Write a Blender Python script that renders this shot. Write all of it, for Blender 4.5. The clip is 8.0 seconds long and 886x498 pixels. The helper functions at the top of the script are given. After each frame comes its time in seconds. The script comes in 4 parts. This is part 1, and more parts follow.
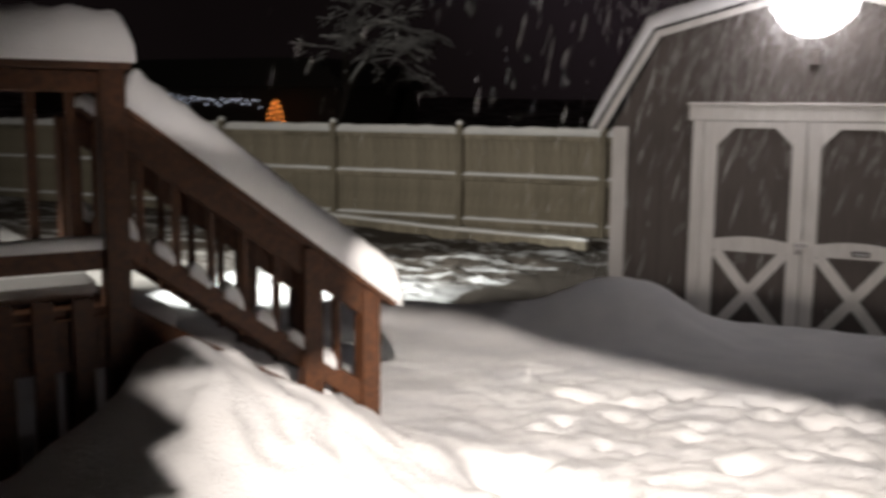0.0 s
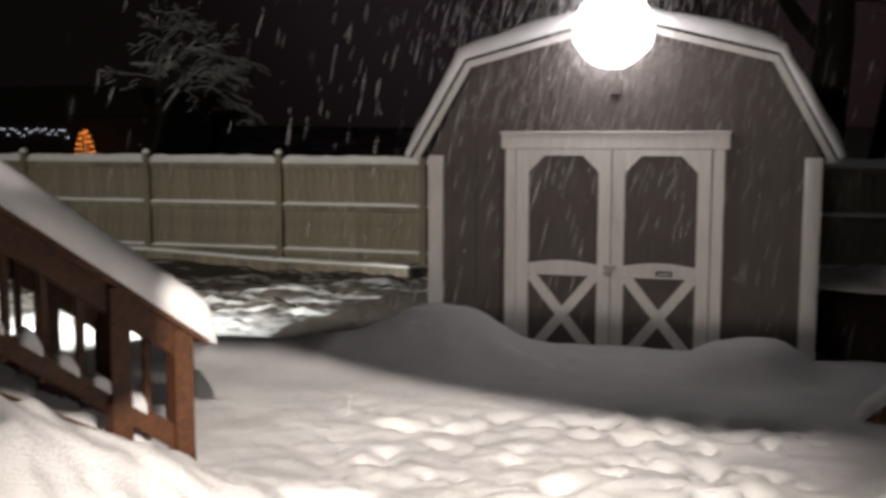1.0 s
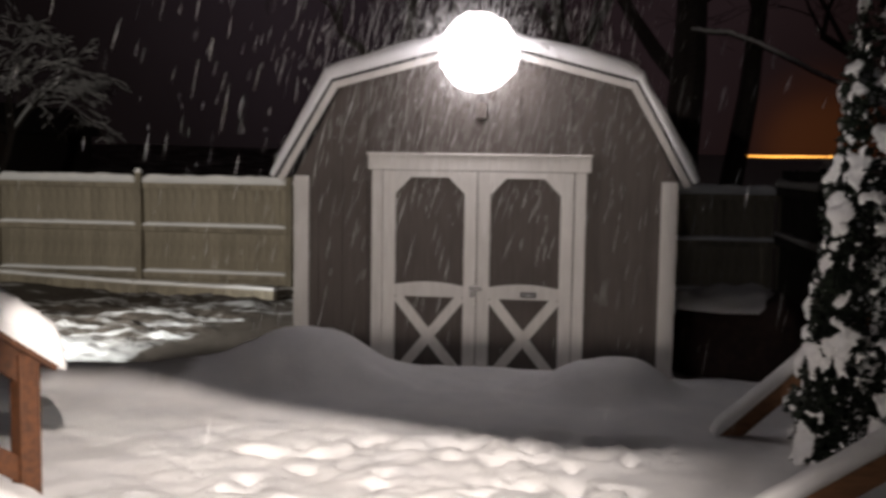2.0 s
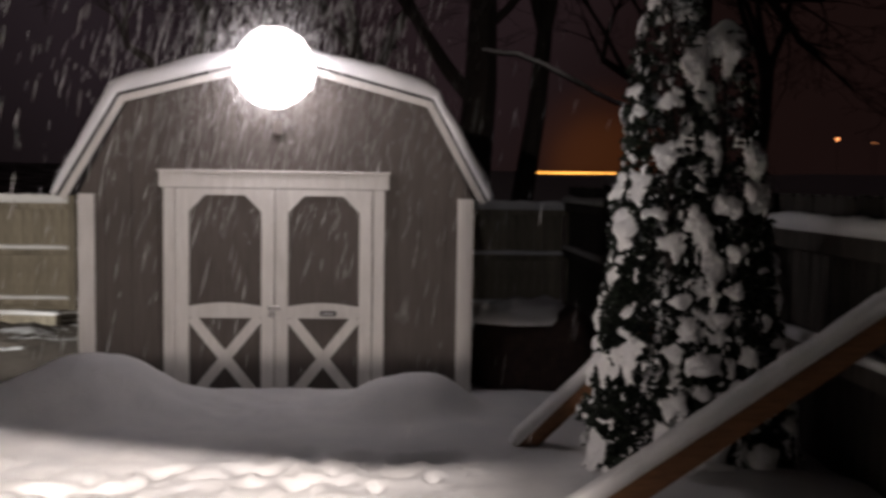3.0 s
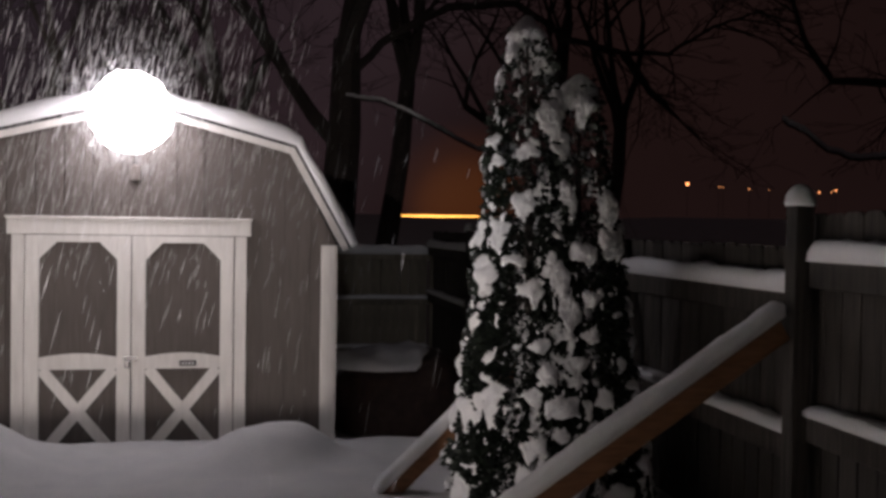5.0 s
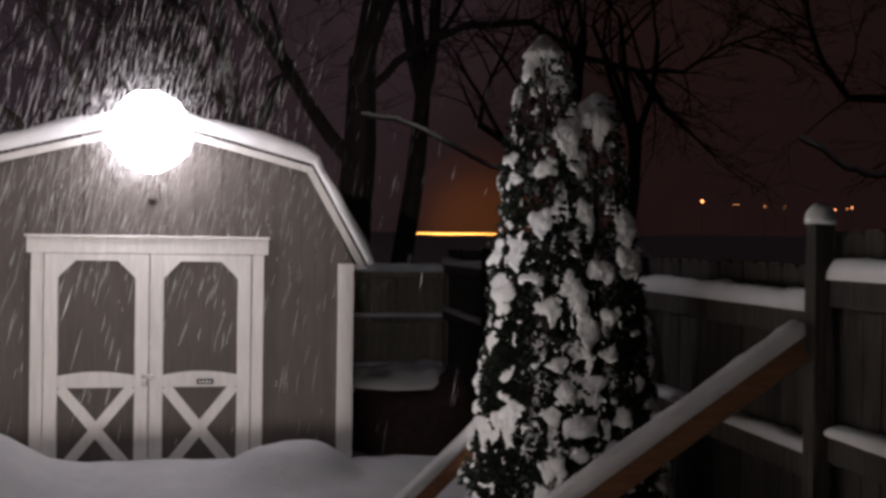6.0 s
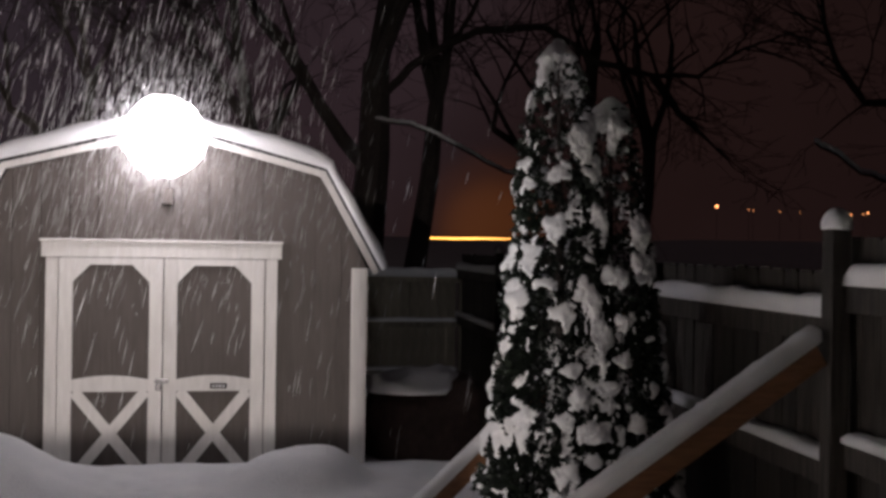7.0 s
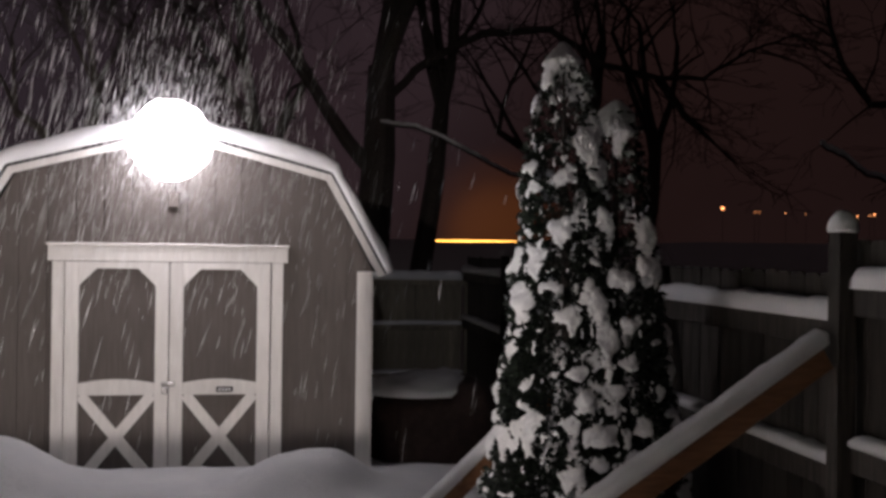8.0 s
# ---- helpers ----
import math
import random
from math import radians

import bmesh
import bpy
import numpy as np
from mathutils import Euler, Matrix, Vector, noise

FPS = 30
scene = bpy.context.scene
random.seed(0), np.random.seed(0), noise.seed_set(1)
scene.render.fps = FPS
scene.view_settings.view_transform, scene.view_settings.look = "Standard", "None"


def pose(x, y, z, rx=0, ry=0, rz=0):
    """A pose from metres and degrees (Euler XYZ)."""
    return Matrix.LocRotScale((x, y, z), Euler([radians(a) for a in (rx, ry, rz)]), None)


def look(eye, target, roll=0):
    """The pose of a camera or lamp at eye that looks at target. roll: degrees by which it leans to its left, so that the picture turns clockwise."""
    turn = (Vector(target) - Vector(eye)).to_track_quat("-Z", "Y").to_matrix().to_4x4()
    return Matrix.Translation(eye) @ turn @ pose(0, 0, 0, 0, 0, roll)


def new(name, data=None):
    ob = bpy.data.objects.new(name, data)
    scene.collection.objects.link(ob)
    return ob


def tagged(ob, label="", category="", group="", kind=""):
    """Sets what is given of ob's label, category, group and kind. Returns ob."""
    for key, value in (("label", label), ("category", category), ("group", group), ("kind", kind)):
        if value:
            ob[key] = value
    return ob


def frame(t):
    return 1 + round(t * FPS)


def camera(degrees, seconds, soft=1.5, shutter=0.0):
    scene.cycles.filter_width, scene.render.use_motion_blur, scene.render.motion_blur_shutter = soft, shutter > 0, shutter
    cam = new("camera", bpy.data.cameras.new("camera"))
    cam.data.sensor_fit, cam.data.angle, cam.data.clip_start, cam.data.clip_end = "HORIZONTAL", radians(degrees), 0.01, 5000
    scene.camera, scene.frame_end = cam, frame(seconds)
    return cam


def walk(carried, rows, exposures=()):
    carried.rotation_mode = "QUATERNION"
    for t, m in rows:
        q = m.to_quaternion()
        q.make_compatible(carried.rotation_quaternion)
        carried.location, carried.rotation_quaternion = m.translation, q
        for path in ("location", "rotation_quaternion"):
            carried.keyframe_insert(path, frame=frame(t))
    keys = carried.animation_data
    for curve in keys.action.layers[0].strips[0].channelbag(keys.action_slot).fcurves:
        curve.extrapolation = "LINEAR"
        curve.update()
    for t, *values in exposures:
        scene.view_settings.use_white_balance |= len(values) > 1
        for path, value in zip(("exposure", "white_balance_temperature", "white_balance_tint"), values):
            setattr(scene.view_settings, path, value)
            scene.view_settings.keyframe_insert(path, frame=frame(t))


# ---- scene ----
cam = camera(48.2, 8.0, 3.2, 0.5)
PATH = [
    (0, (1.654, -2.464, 1.681), (0.784, -0.685, 1.405), 0.6),
    (0.2, (1.655, -2.462, 1.694), (0.881, -0.637, 1.424), 0.5),
    (0.5, (1.661, -2.459, 1.704), (0.976, -0.597, 1.448), 0.2),
    (1, (1.687, -2.419, 1.7), (1.141, -0.507, 1.48), 0.1),
    (1.2, (1.694, -2.373, 1.686), (1.206, -0.445, 1.481), -0.2),
    (2.3, (1.685, -2.37, 1.686), (1.498, -0.385, 1.524), 1.0),
    (2.5, (1.682, -2.342, 1.69), (1.58, -0.35, 1.54), 0.7),
    (2.7, (1.678, -2.328, 1.694), (1.668, -0.333, 1.563), 0.8),
    (3, (1.675, -2.324, 1.697), (1.793, -0.332, 1.563), 0.9),
    (3.5, (1.683, -2.359, 1.705), (1.954, -0.382, 1.565), 1.0),
    (4, (1.695, -2.35, 1.711), (2.069, -0.388, 1.602), 1.1),
    (4.5, (1.694, -2.356, 1.721), (2.083, -0.395, 1.647), 0.9),
    (6, (1.667, -2.356, 1.731), (2.024, -0.388, 1.722), 0.8),
    (6.5, (1.665, -2.348, 1.735), (2.003, -0.376, 1.729), 0.7),
    (7, (1.67, -2.341, 1.732), (2.0, -0.368, 1.732), 0.9),
    (7.5, (1.667, -2.34, 1.735), (1.993, -0.367, 1.736), 1.0),
    (8, (1.669, -2.343, 1.737), (1.988, -0.368, 1.742), 0.8),
]
EXPOSURES = [(0, -0.52, 6700, 11), (1.2, -0.62, 6800, 12), (2.5, -0.34, 6800, 15), (3, -0.28, 6800, 16), (3.5, -0.17, 6700, 16),
             (4.5, 0.04, 6600, 16), (6, 0.24, 6500, 15), (8, 0.3, 6500, 15)]
walk(cam, [(t, look(eye, target, roll)) for t, eye, target, roll in PATH], EXPOSURES)

# ---- night sky ----
world = bpy.data.worlds.new("night_sky")
scene.world = world
world.use_nodes = True
wn, wl = world.node_tree.nodes, world.node_tree.links
wn.clear()
w_out, w_bg = wn.new("ShaderNodeOutputWorld"), wn.new("ShaderNodeBackground")
w_tc = wn.new("ShaderNodeTexCoord")


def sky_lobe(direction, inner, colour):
    """A soft patch of glow put into the sky colour round one bearing: town glow on the clouds, or lamp haze."""
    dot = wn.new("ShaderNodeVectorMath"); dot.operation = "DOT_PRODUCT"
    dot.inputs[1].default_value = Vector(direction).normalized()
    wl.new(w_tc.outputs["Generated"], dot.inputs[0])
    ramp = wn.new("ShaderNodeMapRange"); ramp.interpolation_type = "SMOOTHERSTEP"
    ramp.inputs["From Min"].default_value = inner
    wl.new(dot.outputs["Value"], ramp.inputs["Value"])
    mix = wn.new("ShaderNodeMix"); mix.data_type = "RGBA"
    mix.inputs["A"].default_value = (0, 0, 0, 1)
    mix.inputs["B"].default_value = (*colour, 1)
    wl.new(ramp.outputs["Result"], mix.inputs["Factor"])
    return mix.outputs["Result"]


def add_colours(a, b):
    add = wn.new("ShaderNodeVectorMath")
    wl.new(a, add.inputs[0]); wl.new(b, add.inputs[1])
    return add.outputs["Vector"]


w_base = wn.new("ShaderNodeRGB"); w_base.outputs[0].default_value = (0.0056, 0.0040, 0.0043, 1)
w_cloud = wn.new("ShaderNodeTexNoise"); w_cloud.inputs["Scale"].default_value = 3.0
w_cloud.inputs["Detail"].default_value = 4
wl.new(w_tc.outputs["Generated"], w_cloud.inputs["Vector"])
w_mod = wn.new("ShaderNodeMapRange"); w_mod.inputs["To Min"].default_value = 0.5; w_mod.inputs["To Max"].default_value = 1.5
wl.new(w_cloud.outputs["Fac"], w_mod.inputs["Value"])
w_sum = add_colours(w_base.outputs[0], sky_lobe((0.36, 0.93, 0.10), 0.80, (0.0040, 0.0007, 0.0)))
# haze round the gable lamp, painted into the sky above the shed
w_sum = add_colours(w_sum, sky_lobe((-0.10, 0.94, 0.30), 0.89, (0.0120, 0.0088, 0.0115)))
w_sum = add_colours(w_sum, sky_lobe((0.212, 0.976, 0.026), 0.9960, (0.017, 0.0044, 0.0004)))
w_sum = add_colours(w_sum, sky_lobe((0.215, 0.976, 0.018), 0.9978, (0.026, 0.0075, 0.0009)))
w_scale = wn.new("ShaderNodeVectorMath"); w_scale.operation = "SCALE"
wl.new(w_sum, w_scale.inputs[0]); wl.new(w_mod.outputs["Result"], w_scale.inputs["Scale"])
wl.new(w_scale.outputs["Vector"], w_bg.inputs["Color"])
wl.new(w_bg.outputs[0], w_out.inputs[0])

# ---- lamps of the place, with unseen fill lamps added ----
YARD_LAMP, YARD_AIM = Vector((2.1, -3.0, 3.0)), Vector((0.35, 2.0, 0.0))
SHED_LAMP, SHED_AIM = Vector((0.2, -3.0, 2.60)), Vector((0.45, 5.45, 0.75))
SIDE_LAMP = Vector((-4.95, 2.4, 1.9))
SIDE_AIM = Vector((-3.3, 5.7, 0.0))
CORNER_FILL, CORNER_AIM = Vector((1.75, -3.0, 2.6)), Vector((3.95, 12.4, 0.8))
DECK_FILL, DECK_AIM = Vector((-4.2, -3.0, 2.9)), Vector((-2.7, 0.7, 0.95))
FENCE_FILL, FENCE_AIM = Vector((-5.1, 2.3, 2.15)), Vector((-7.6, 12.4, 1.0))


def spot(name, place, target, watts, colour, degrees, blend, radius):
    data = bpy.data.lights.new(name, "SPOT")
    data.energy, data.color, data.spot_size, data.spot_blend, data.shadow_soft_size = watts, colour, radians(degrees), blend, radius
    ob = new(name, data)
    ob.matrix_world = look(place, target)
    return ob


spot("yard_flood_light", YARD_LAMP, YARD_AIM, 5000, (1.0, 0.91, 0.84), 47, 1.0, 0.0018)
spot("shed_flood_light", SHED_LAMP, SHED_AIM, 880, (1.0, 0.92, 0.87), 60, 1.0, 0.0018)
spot("side_flood_light", SIDE_LAMP, SIDE_AIM, 5600, (0.96, 1.0, 0.97), 44, 0.9, 0.03)
# unseen lamp, added to brighten the back fence on the left
spot("fence_fill_light", FENCE_FILL, FENCE_AIM, 1700, (1.0, 0.96, 0.86), 92, 0.8, 0.03)
# another unseen fill, for the fence corner right of the shed
spot("corner_fill_light", CORNER_FILL, CORNER_AIM, 230, (0.94, 0.95, 1.0), 14, 1.0, 0.002)
# added out of view so the snow on the deck shows bright
spot("deck_fill_light", DECK_FILL, DECK_AIM, 1100, (1.0, 0.95, 0.86), 56, 0.8, 0.004)
spot("street_light", (13.9, 61.0, 9.0), (13.9, 61.0, 0.0), 9000, (1.0, 0.45, 0.08), 62, 0.6, 0.1)

# ---- materials ----


def material(name):
    m = bpy.data.materials.new(name)
    m.use_nodes = True
    nt = m.node_tree
    return m, nt.nodes, nt.links, nt.nodes["Principled BSDF"]


def noise_node(n, l, scale, detail=4.0, stretch=None, rough=0.55):
    tc = n.new("ShaderNodeTexCoord")
    t = n.new("ShaderNodeTexNoise")
    t.inputs["Scale"].default_value, t.inputs["Detail"].default_value, t.inputs["Roughness"].default_value = scale, detail, rough
    if stretch:
        mp = n.new("ShaderNodeMapping")
        mp.inputs["Scale"].default_value = stretch
        l.new(tc.outputs["Object"], mp.inputs["Vector"]); l.new(mp.outputs["Vector"], t.inputs["Vector"])
    else:
        l.new(tc.outputs["Object"], t.inputs["Vector"])
    return t


def mixed(n, l, fac, a, b, blend="MIX"):
    mix = n.new("ShaderNodeMix"); mix.data_type = "RGBA"; mix.blend_type = blend
    for key, v in (("Factor", fac), ("A", a), ("B", b)):
        if isinstance(v, (tuple, float, int)):
            mix.inputs[key].default_value = (*v, 1) if isinstance(v, tuple) else v
        else:
            l.new(v, mix.inputs[key])
    return mix.outputs["Result"]


def spread(n, l, value, lo, hi, to_lo=0.0, to_hi=1.0):
    r = n.new("ShaderNodeMapRange")
    for key, v in (("From Min", lo), ("From Max", hi), ("To Min", to_lo), ("To Max", to_hi)):
        r.inputs[key].default_value = v
    l.new(value, r.inputs["Value"])
    return r.outputs["Result"]


def bumped(n, l, shader, height, strength, distance):
    b = n.new("ShaderNodeBump")
    b.inputs["Strength"].default_value, b.inputs["Distance"].default_value = strength, distance
    l.new(height, b.inputs["Height"]); l.new(b.outputs["Normal"], shader.inputs["Normal"])


def snow_material():
    m, n, l, p = material("snow")
    fine, broad = noise_node(n, l, 90, 5), noise_node(n, l, 4, 4)
    l.new(mixed(n, l, spread(n, l, broad.outputs["Fac"], 0.3, 0.7), (0.74, 0.75, 0.77), (0.84, 0.84, 0.84)), p.inputs["Base Color"])
    p.inputs["Roughness"].default_value = 0.75
    p.inputs["Specular IOR Level"].default_value = 0.25
    bumped(n, l, p, fine.outputs["Fac"], 0.5, 0.012)
    return m


def ground_material():
    """Snow, worn through to mulch and trodden soil along the back of the yard, with a dark brown strip left of the
    shed.
    """
    m, n, l, p = material("snowy_ground")
    fine, broad, patch = noise_node(n, l, 70, 5), noise_node(n, l, 2.2, 5), noise_node(n, l, 1.5, 7, (0.55, 1.5, 1), 0.65)
    snow = mixed(n, l, spread(n, l, broad.outputs["Fac"], 0.3, 0.7), (0.72, 0.73, 0.75), (0.84, 0.84, 0.84))
    soil_n = noise_node(n, l, 25, 6)
    soil = mixed(n, l, soil_n.outputs["Fac"], (0.035, 0.028, 0.022), (0.12, 0.10, 0.085))
    tc, sep = n.new("ShaderNodeTexCoord"), n.new("ShaderNodeSeparateXYZ")
    l.new(tc.outputs["Object"], sep.inputs[0])
    back = spread(n, l, sep.outputs["Y"], 4.4, 6.4)
    left = spread(n, l, sep.outputs["X"], -0.6, -1.4)
    zone = n.new("ShaderNodeMath"); zone.operation = "MULTIPLY"
    l.new(back, zone.inputs[0]); l.new(left, zone.inputs[1])
    bare = n.new("ShaderNodeMath"); bare.operation = "MULTIPLY"
    l.new(zone.outputs[0], bare.inputs[0]); l.new(spread(n, l, patch.outputs["Fac"], 0.36, 0.50), bare.inputs[1])
    # ragged dark brown strip running back along x = -1.4 - 0.04 y
    wx = n.new("ShaderNodeVectorMath"); wx.operation = "DOT_PRODUCT"; wx.inputs[1].default_value = (1, 0.04, 0)
    l.new(tc.outputs["Object"], wx.inputs[0])
    band = n.new("ShaderNodeMath"); band.operation = "ADD"; band.inputs[1].default_value = 1.40
    l.new(wx.outputs["Value"], band.inputs[0])
    ragged = n.new("ShaderNodeMath"); ragged.operation = "ADD"
    l.new(band.outputs[0], ragged.inputs[0]); l.new(spread(n, l, patch.outputs["Fac"], 0.2, 0.8, -0.14, 0.14), ragged.inputs[1])
    width = n.new("ShaderNodeMath"); width.operation = "ABSOLUTE"
    l.new(ragged.outputs[0], width.inputs[0])
    gate = n.new("ShaderNodeMath"); gate.operation = "MULTIPLY"
    l.new(spread(n, l, width.outputs[0], 0.48, 0.38), gate.inputs[0])
    l.new(spread(n, l, sep.outputs["Y"], 4.1, 4.7), gate.inputs[1])
    gate2 = n.new("ShaderNodeMath"); gate2.operation = "MULTIPLY"
    l.new(gate.outputs[0], gate2.inputs[0]); l.new(spread(n, l, sep.outputs["Y"], 9.5, 8.5), gate2.inputs[1])
    most = n.new("ShaderNodeMath"); most.operation = "MAXIMUM"
    l.new(bare.outputs[0], most.inputs[0]); l.new(gate2.outputs[0], most.inputs[1])
    l.new(mixed(n, l, most.outputs[0], snow, soil), p.inputs["Base Color"])
    p.inputs["Roughness"].default_value = 0.8
    p.inputs["Specular IOR Level"].default_value = 0.25
    bumped(n, l, p, fine.outputs["Fac"], 0.7, 0.02)
    return m


def wood_material(name, dark, light, stretch, grain=9.0, rough=0.7, stain=0.35, bump=0.35, random_tone=0.25):
    """Sawn wood: long grain, weather stains and a tone of its own for each piece."""
    m, n, l, p = material(name)
    g, s = noise_node(n, l, grain, 6, stretch), noise_node(n, l, 1.3, 5)
    col = mixed(n, l, spread(n, l, g.outputs["Fac"], 0.3, 0.72), dark, light)
    col = mixed(n, l, spread(n, l, s.outputs["Fac"], 0.48, 0.75, 0, stain), col, tuple(c * 0.35 for c in dark))
    info = n.new("ShaderNodeObjectInfo")
    hsv = n.new("ShaderNodeHueSaturation")
    l.new(spread(n, l, info.outputs["Random"], 0, 1, 1 - random_tone, 1 + random_tone), hsv.inputs["Value"])
    l.new(col, hsv.inputs["Color"]); l.new(hsv.outputs["Color"], p.inputs["Base Color"])
    p.inputs["Roughness"].default_value = rough
    bumped(n, l, p, g.outputs["Fac"], bump, 0.006)
    return m


def plain_material(name, colour, rough=0.5, metal=0.0, vary=0.15, scale=30):
    m, n, l, p = material(name)
    t = noise_node(n, l, scale, 5)
    l.new(mixed(n, l, spread(n, l, t.outputs["Fac"], 0.3, 0.7), tuple(c * (1 - vary) for c in colour), tuple(min(1, c * (1 + vary)) for c in colour)), p.inputs["Base Color"])
    p.inputs["Roughness"].default_value, p.inputs["Metallic"].default_value = rough, metal
    bumped(n, l, p, t.outputs["Fac"], 0.2, 0.004)
    return m


def glow_material(name, colour, strength):
    m, n, l, p = material(name)
    p.inputs["Base Color"].default_value = (*colour, 1)
    p.inputs["Emission Color"].default_value = (*colour, 1)
    p.inputs["Emission Strength"].default_value = strength
    return m


def leaf_material():
    m, n, l, p = material("evergreen_leaf")
    geo = n.new("ShaderNodeNewGeometry")
    l.new(mixed(n, l, geo.outputs["Random Per Island"], (0.004, 0.007, 0.005), (0.014, 0.023, 0.013)), p.inputs["Base Color"])
    p.inputs["Roughness"].default_value = 0.6
    return m


SNOW, GROUND = snow_material(), ground_material()
SIDING = wood_material("taupe_siding", (0.080, 0.067, 0.060), (0.110, 0.093, 0.083), (9, 9, 0.6), 6, 0.75, 0.25, 0.4, 0.05)
TRIM = wood_material("white_painted_trim", (0.60, 0.58, 0.55), (0.72, 0.70, 0.67), (6, 6, 0.8), 5, 0.55, 0.10, 0.15, 0.04)
STAIN = wood_material("red_brown_deck_stain", (0.045, 0.017, 0.007), (0.110, 0.040, 0.014), (5, 5, 5), 7, 0.6, 0.4, 0.3, 0.15)
CEDAR = wood_material("brown_timber", (0.16, 0.075, 0.034), (0.26, 0.125, 0.06), (1.2, 9, 9), 6, 0.65, 0.4, 0.3, 0.1)
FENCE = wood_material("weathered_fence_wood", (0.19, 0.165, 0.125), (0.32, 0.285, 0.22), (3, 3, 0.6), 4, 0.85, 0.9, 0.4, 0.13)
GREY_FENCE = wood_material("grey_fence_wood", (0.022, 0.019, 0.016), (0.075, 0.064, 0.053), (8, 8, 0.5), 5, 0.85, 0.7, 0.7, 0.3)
SHINGLE = plain_material("dark_shingle", (0.035, 0.033, 0.032), 0.9, 0, 0.4, 40)
BARK = plain_material("dark_bark", (0.038, 0.030, 0.026), 0.9, 0, 0.4, 20)
RUST = plain_material("dark_red_brown_boards", (0.040, 0.022, 0.017), 0.85, 0, 0.35, 14)
STEEL = plain_material("dull_steel", (0.30, 0.29, 0.28), 0.4, 0.9, 0.2)
BLACK = plain_material("black_metal", (0.015, 0.015, 0.015), 0.5, 0.2)
PALE = plain_material("pale_lettering", (0.55, 0.55, 0.55), 0.6)
HOUSE = plain_material("house_siding", (0.33, 0.30, 0.27), 0.7, 0, 0.1, 6)
LEAF = leaf_material()
LAMP_GLOW = glow_material("lit_lamp_and_glare", (1.0, 0.96, 1.0), 12.0)
BULB = glow_material("cold_white_bulb", (0.75, 0.82, 1.0), 2.2)
AMBER = glow_material("amber_bulb", (1.0, 0.30, 0.06), 2.5)
FAR_LAMP = glow_material("far_street_lamp", (1.0, 0.36, 0.12), 3.0)

# ---- mesh helpers ----


def mesh_object(name, bm, mat, smooth=False):
    me = bpy.data.meshes.new(name)
    bm.to_mesh(me); bm.free()
    me.materials.append(mat)
    if smooth:
        for poly in me.polygons:
            poly.use_smooth = True
    return new(name, me)


def part(name, bm, mat, parent, label="", smooth=False):
    ob = mesh_object(name, bm, mat, smooth)
    ob.parent = parent
    return tagged(ob, label)


def piece(name, mesh, parent, m):
    """A piece that shares its mesh with its like."""
    ob = new(name, mesh)
    ob.parent = parent
    ob.matrix_basis = m
    return ob


def thing(name, label, category, m=None, group="", kind=""):
    ob = new(name)
    ob.empty_display_size = 0.1
    if m is not None:
        ob.matrix_basis = m
    return tagged(ob, label, category, group, kind)


def add_box(bm, size, m, bevel=0.004):
    """A box of that size about its middle, placed by m, its edges eased."""
    r = bmesh.ops.create_cube(bm, size=1.0)
    bmesh.ops.scale(bm, vec=size, verts=r["verts"])
    if bevel:
        edges = list({e for v in r["verts"] for e in v.link_edges})
        b = bmesh.ops.bevel(bm, geom=edges, offset=bevel, segments=1, affect="EDGES")
        verts = list({v for f in b["faces"] for v in f.verts} | {v for v in r["verts"] if v.is_valid})
    else:
        verts = r["verts"]
    bmesh.ops.transform(bm, matrix=m, verts=verts)


def box(size, m=None, bevel=0.004):
    bm = bmesh.new()
    add_box(bm, size, m or Matrix.Identity(4), bevel)
    return bm


def along(a, b, up=(0, 0, 1)):
    """A pose at the middle of a-b with x along it and z as near to up as can be."""
    a, b = Vector(a), Vector(b)
    x = (b - a).normalized()
    y = Vector(up).cross(x).normalized()
    z = x.cross(y)
    m = Matrix((x, y, z)).transposed().to_4x4()
    m.translation = (a + b) / 2
    return m


def beam(a, b, wide, high, bevel=0.005, up=(0, 0, 1)):
    """A straight timber from a to b, wide across and high."""
    return box(((Vector(b) - Vector(a)).length, wide, high), along(a, b, up), bevel)


def prism(points, y0, y1, bevel=0.0):
    """The outline points (x, z), drawn out from y0 to y1."""
    bm = bmesh.new()
    front = [bm.verts.new((x, y0, z)) for x, z in points]
    back = [bm.verts.new((x, y1, z)) for x, z in points]
    bm.faces.new(front); bm.faces.new(back[::-1])
    for i in range(len(points)):
        j = (i + 1) % len(points)
        bm.faces.new((front[j], front[i], back[i], back[j]))
    bmesh.ops.recalc_face_normals(bm, faces=bm.faces)
    if bevel:
        bmesh.ops.bevel(bm, geom=list(bm.edges), offset=bevel, segments=1, affect="EDGES")
    return bm


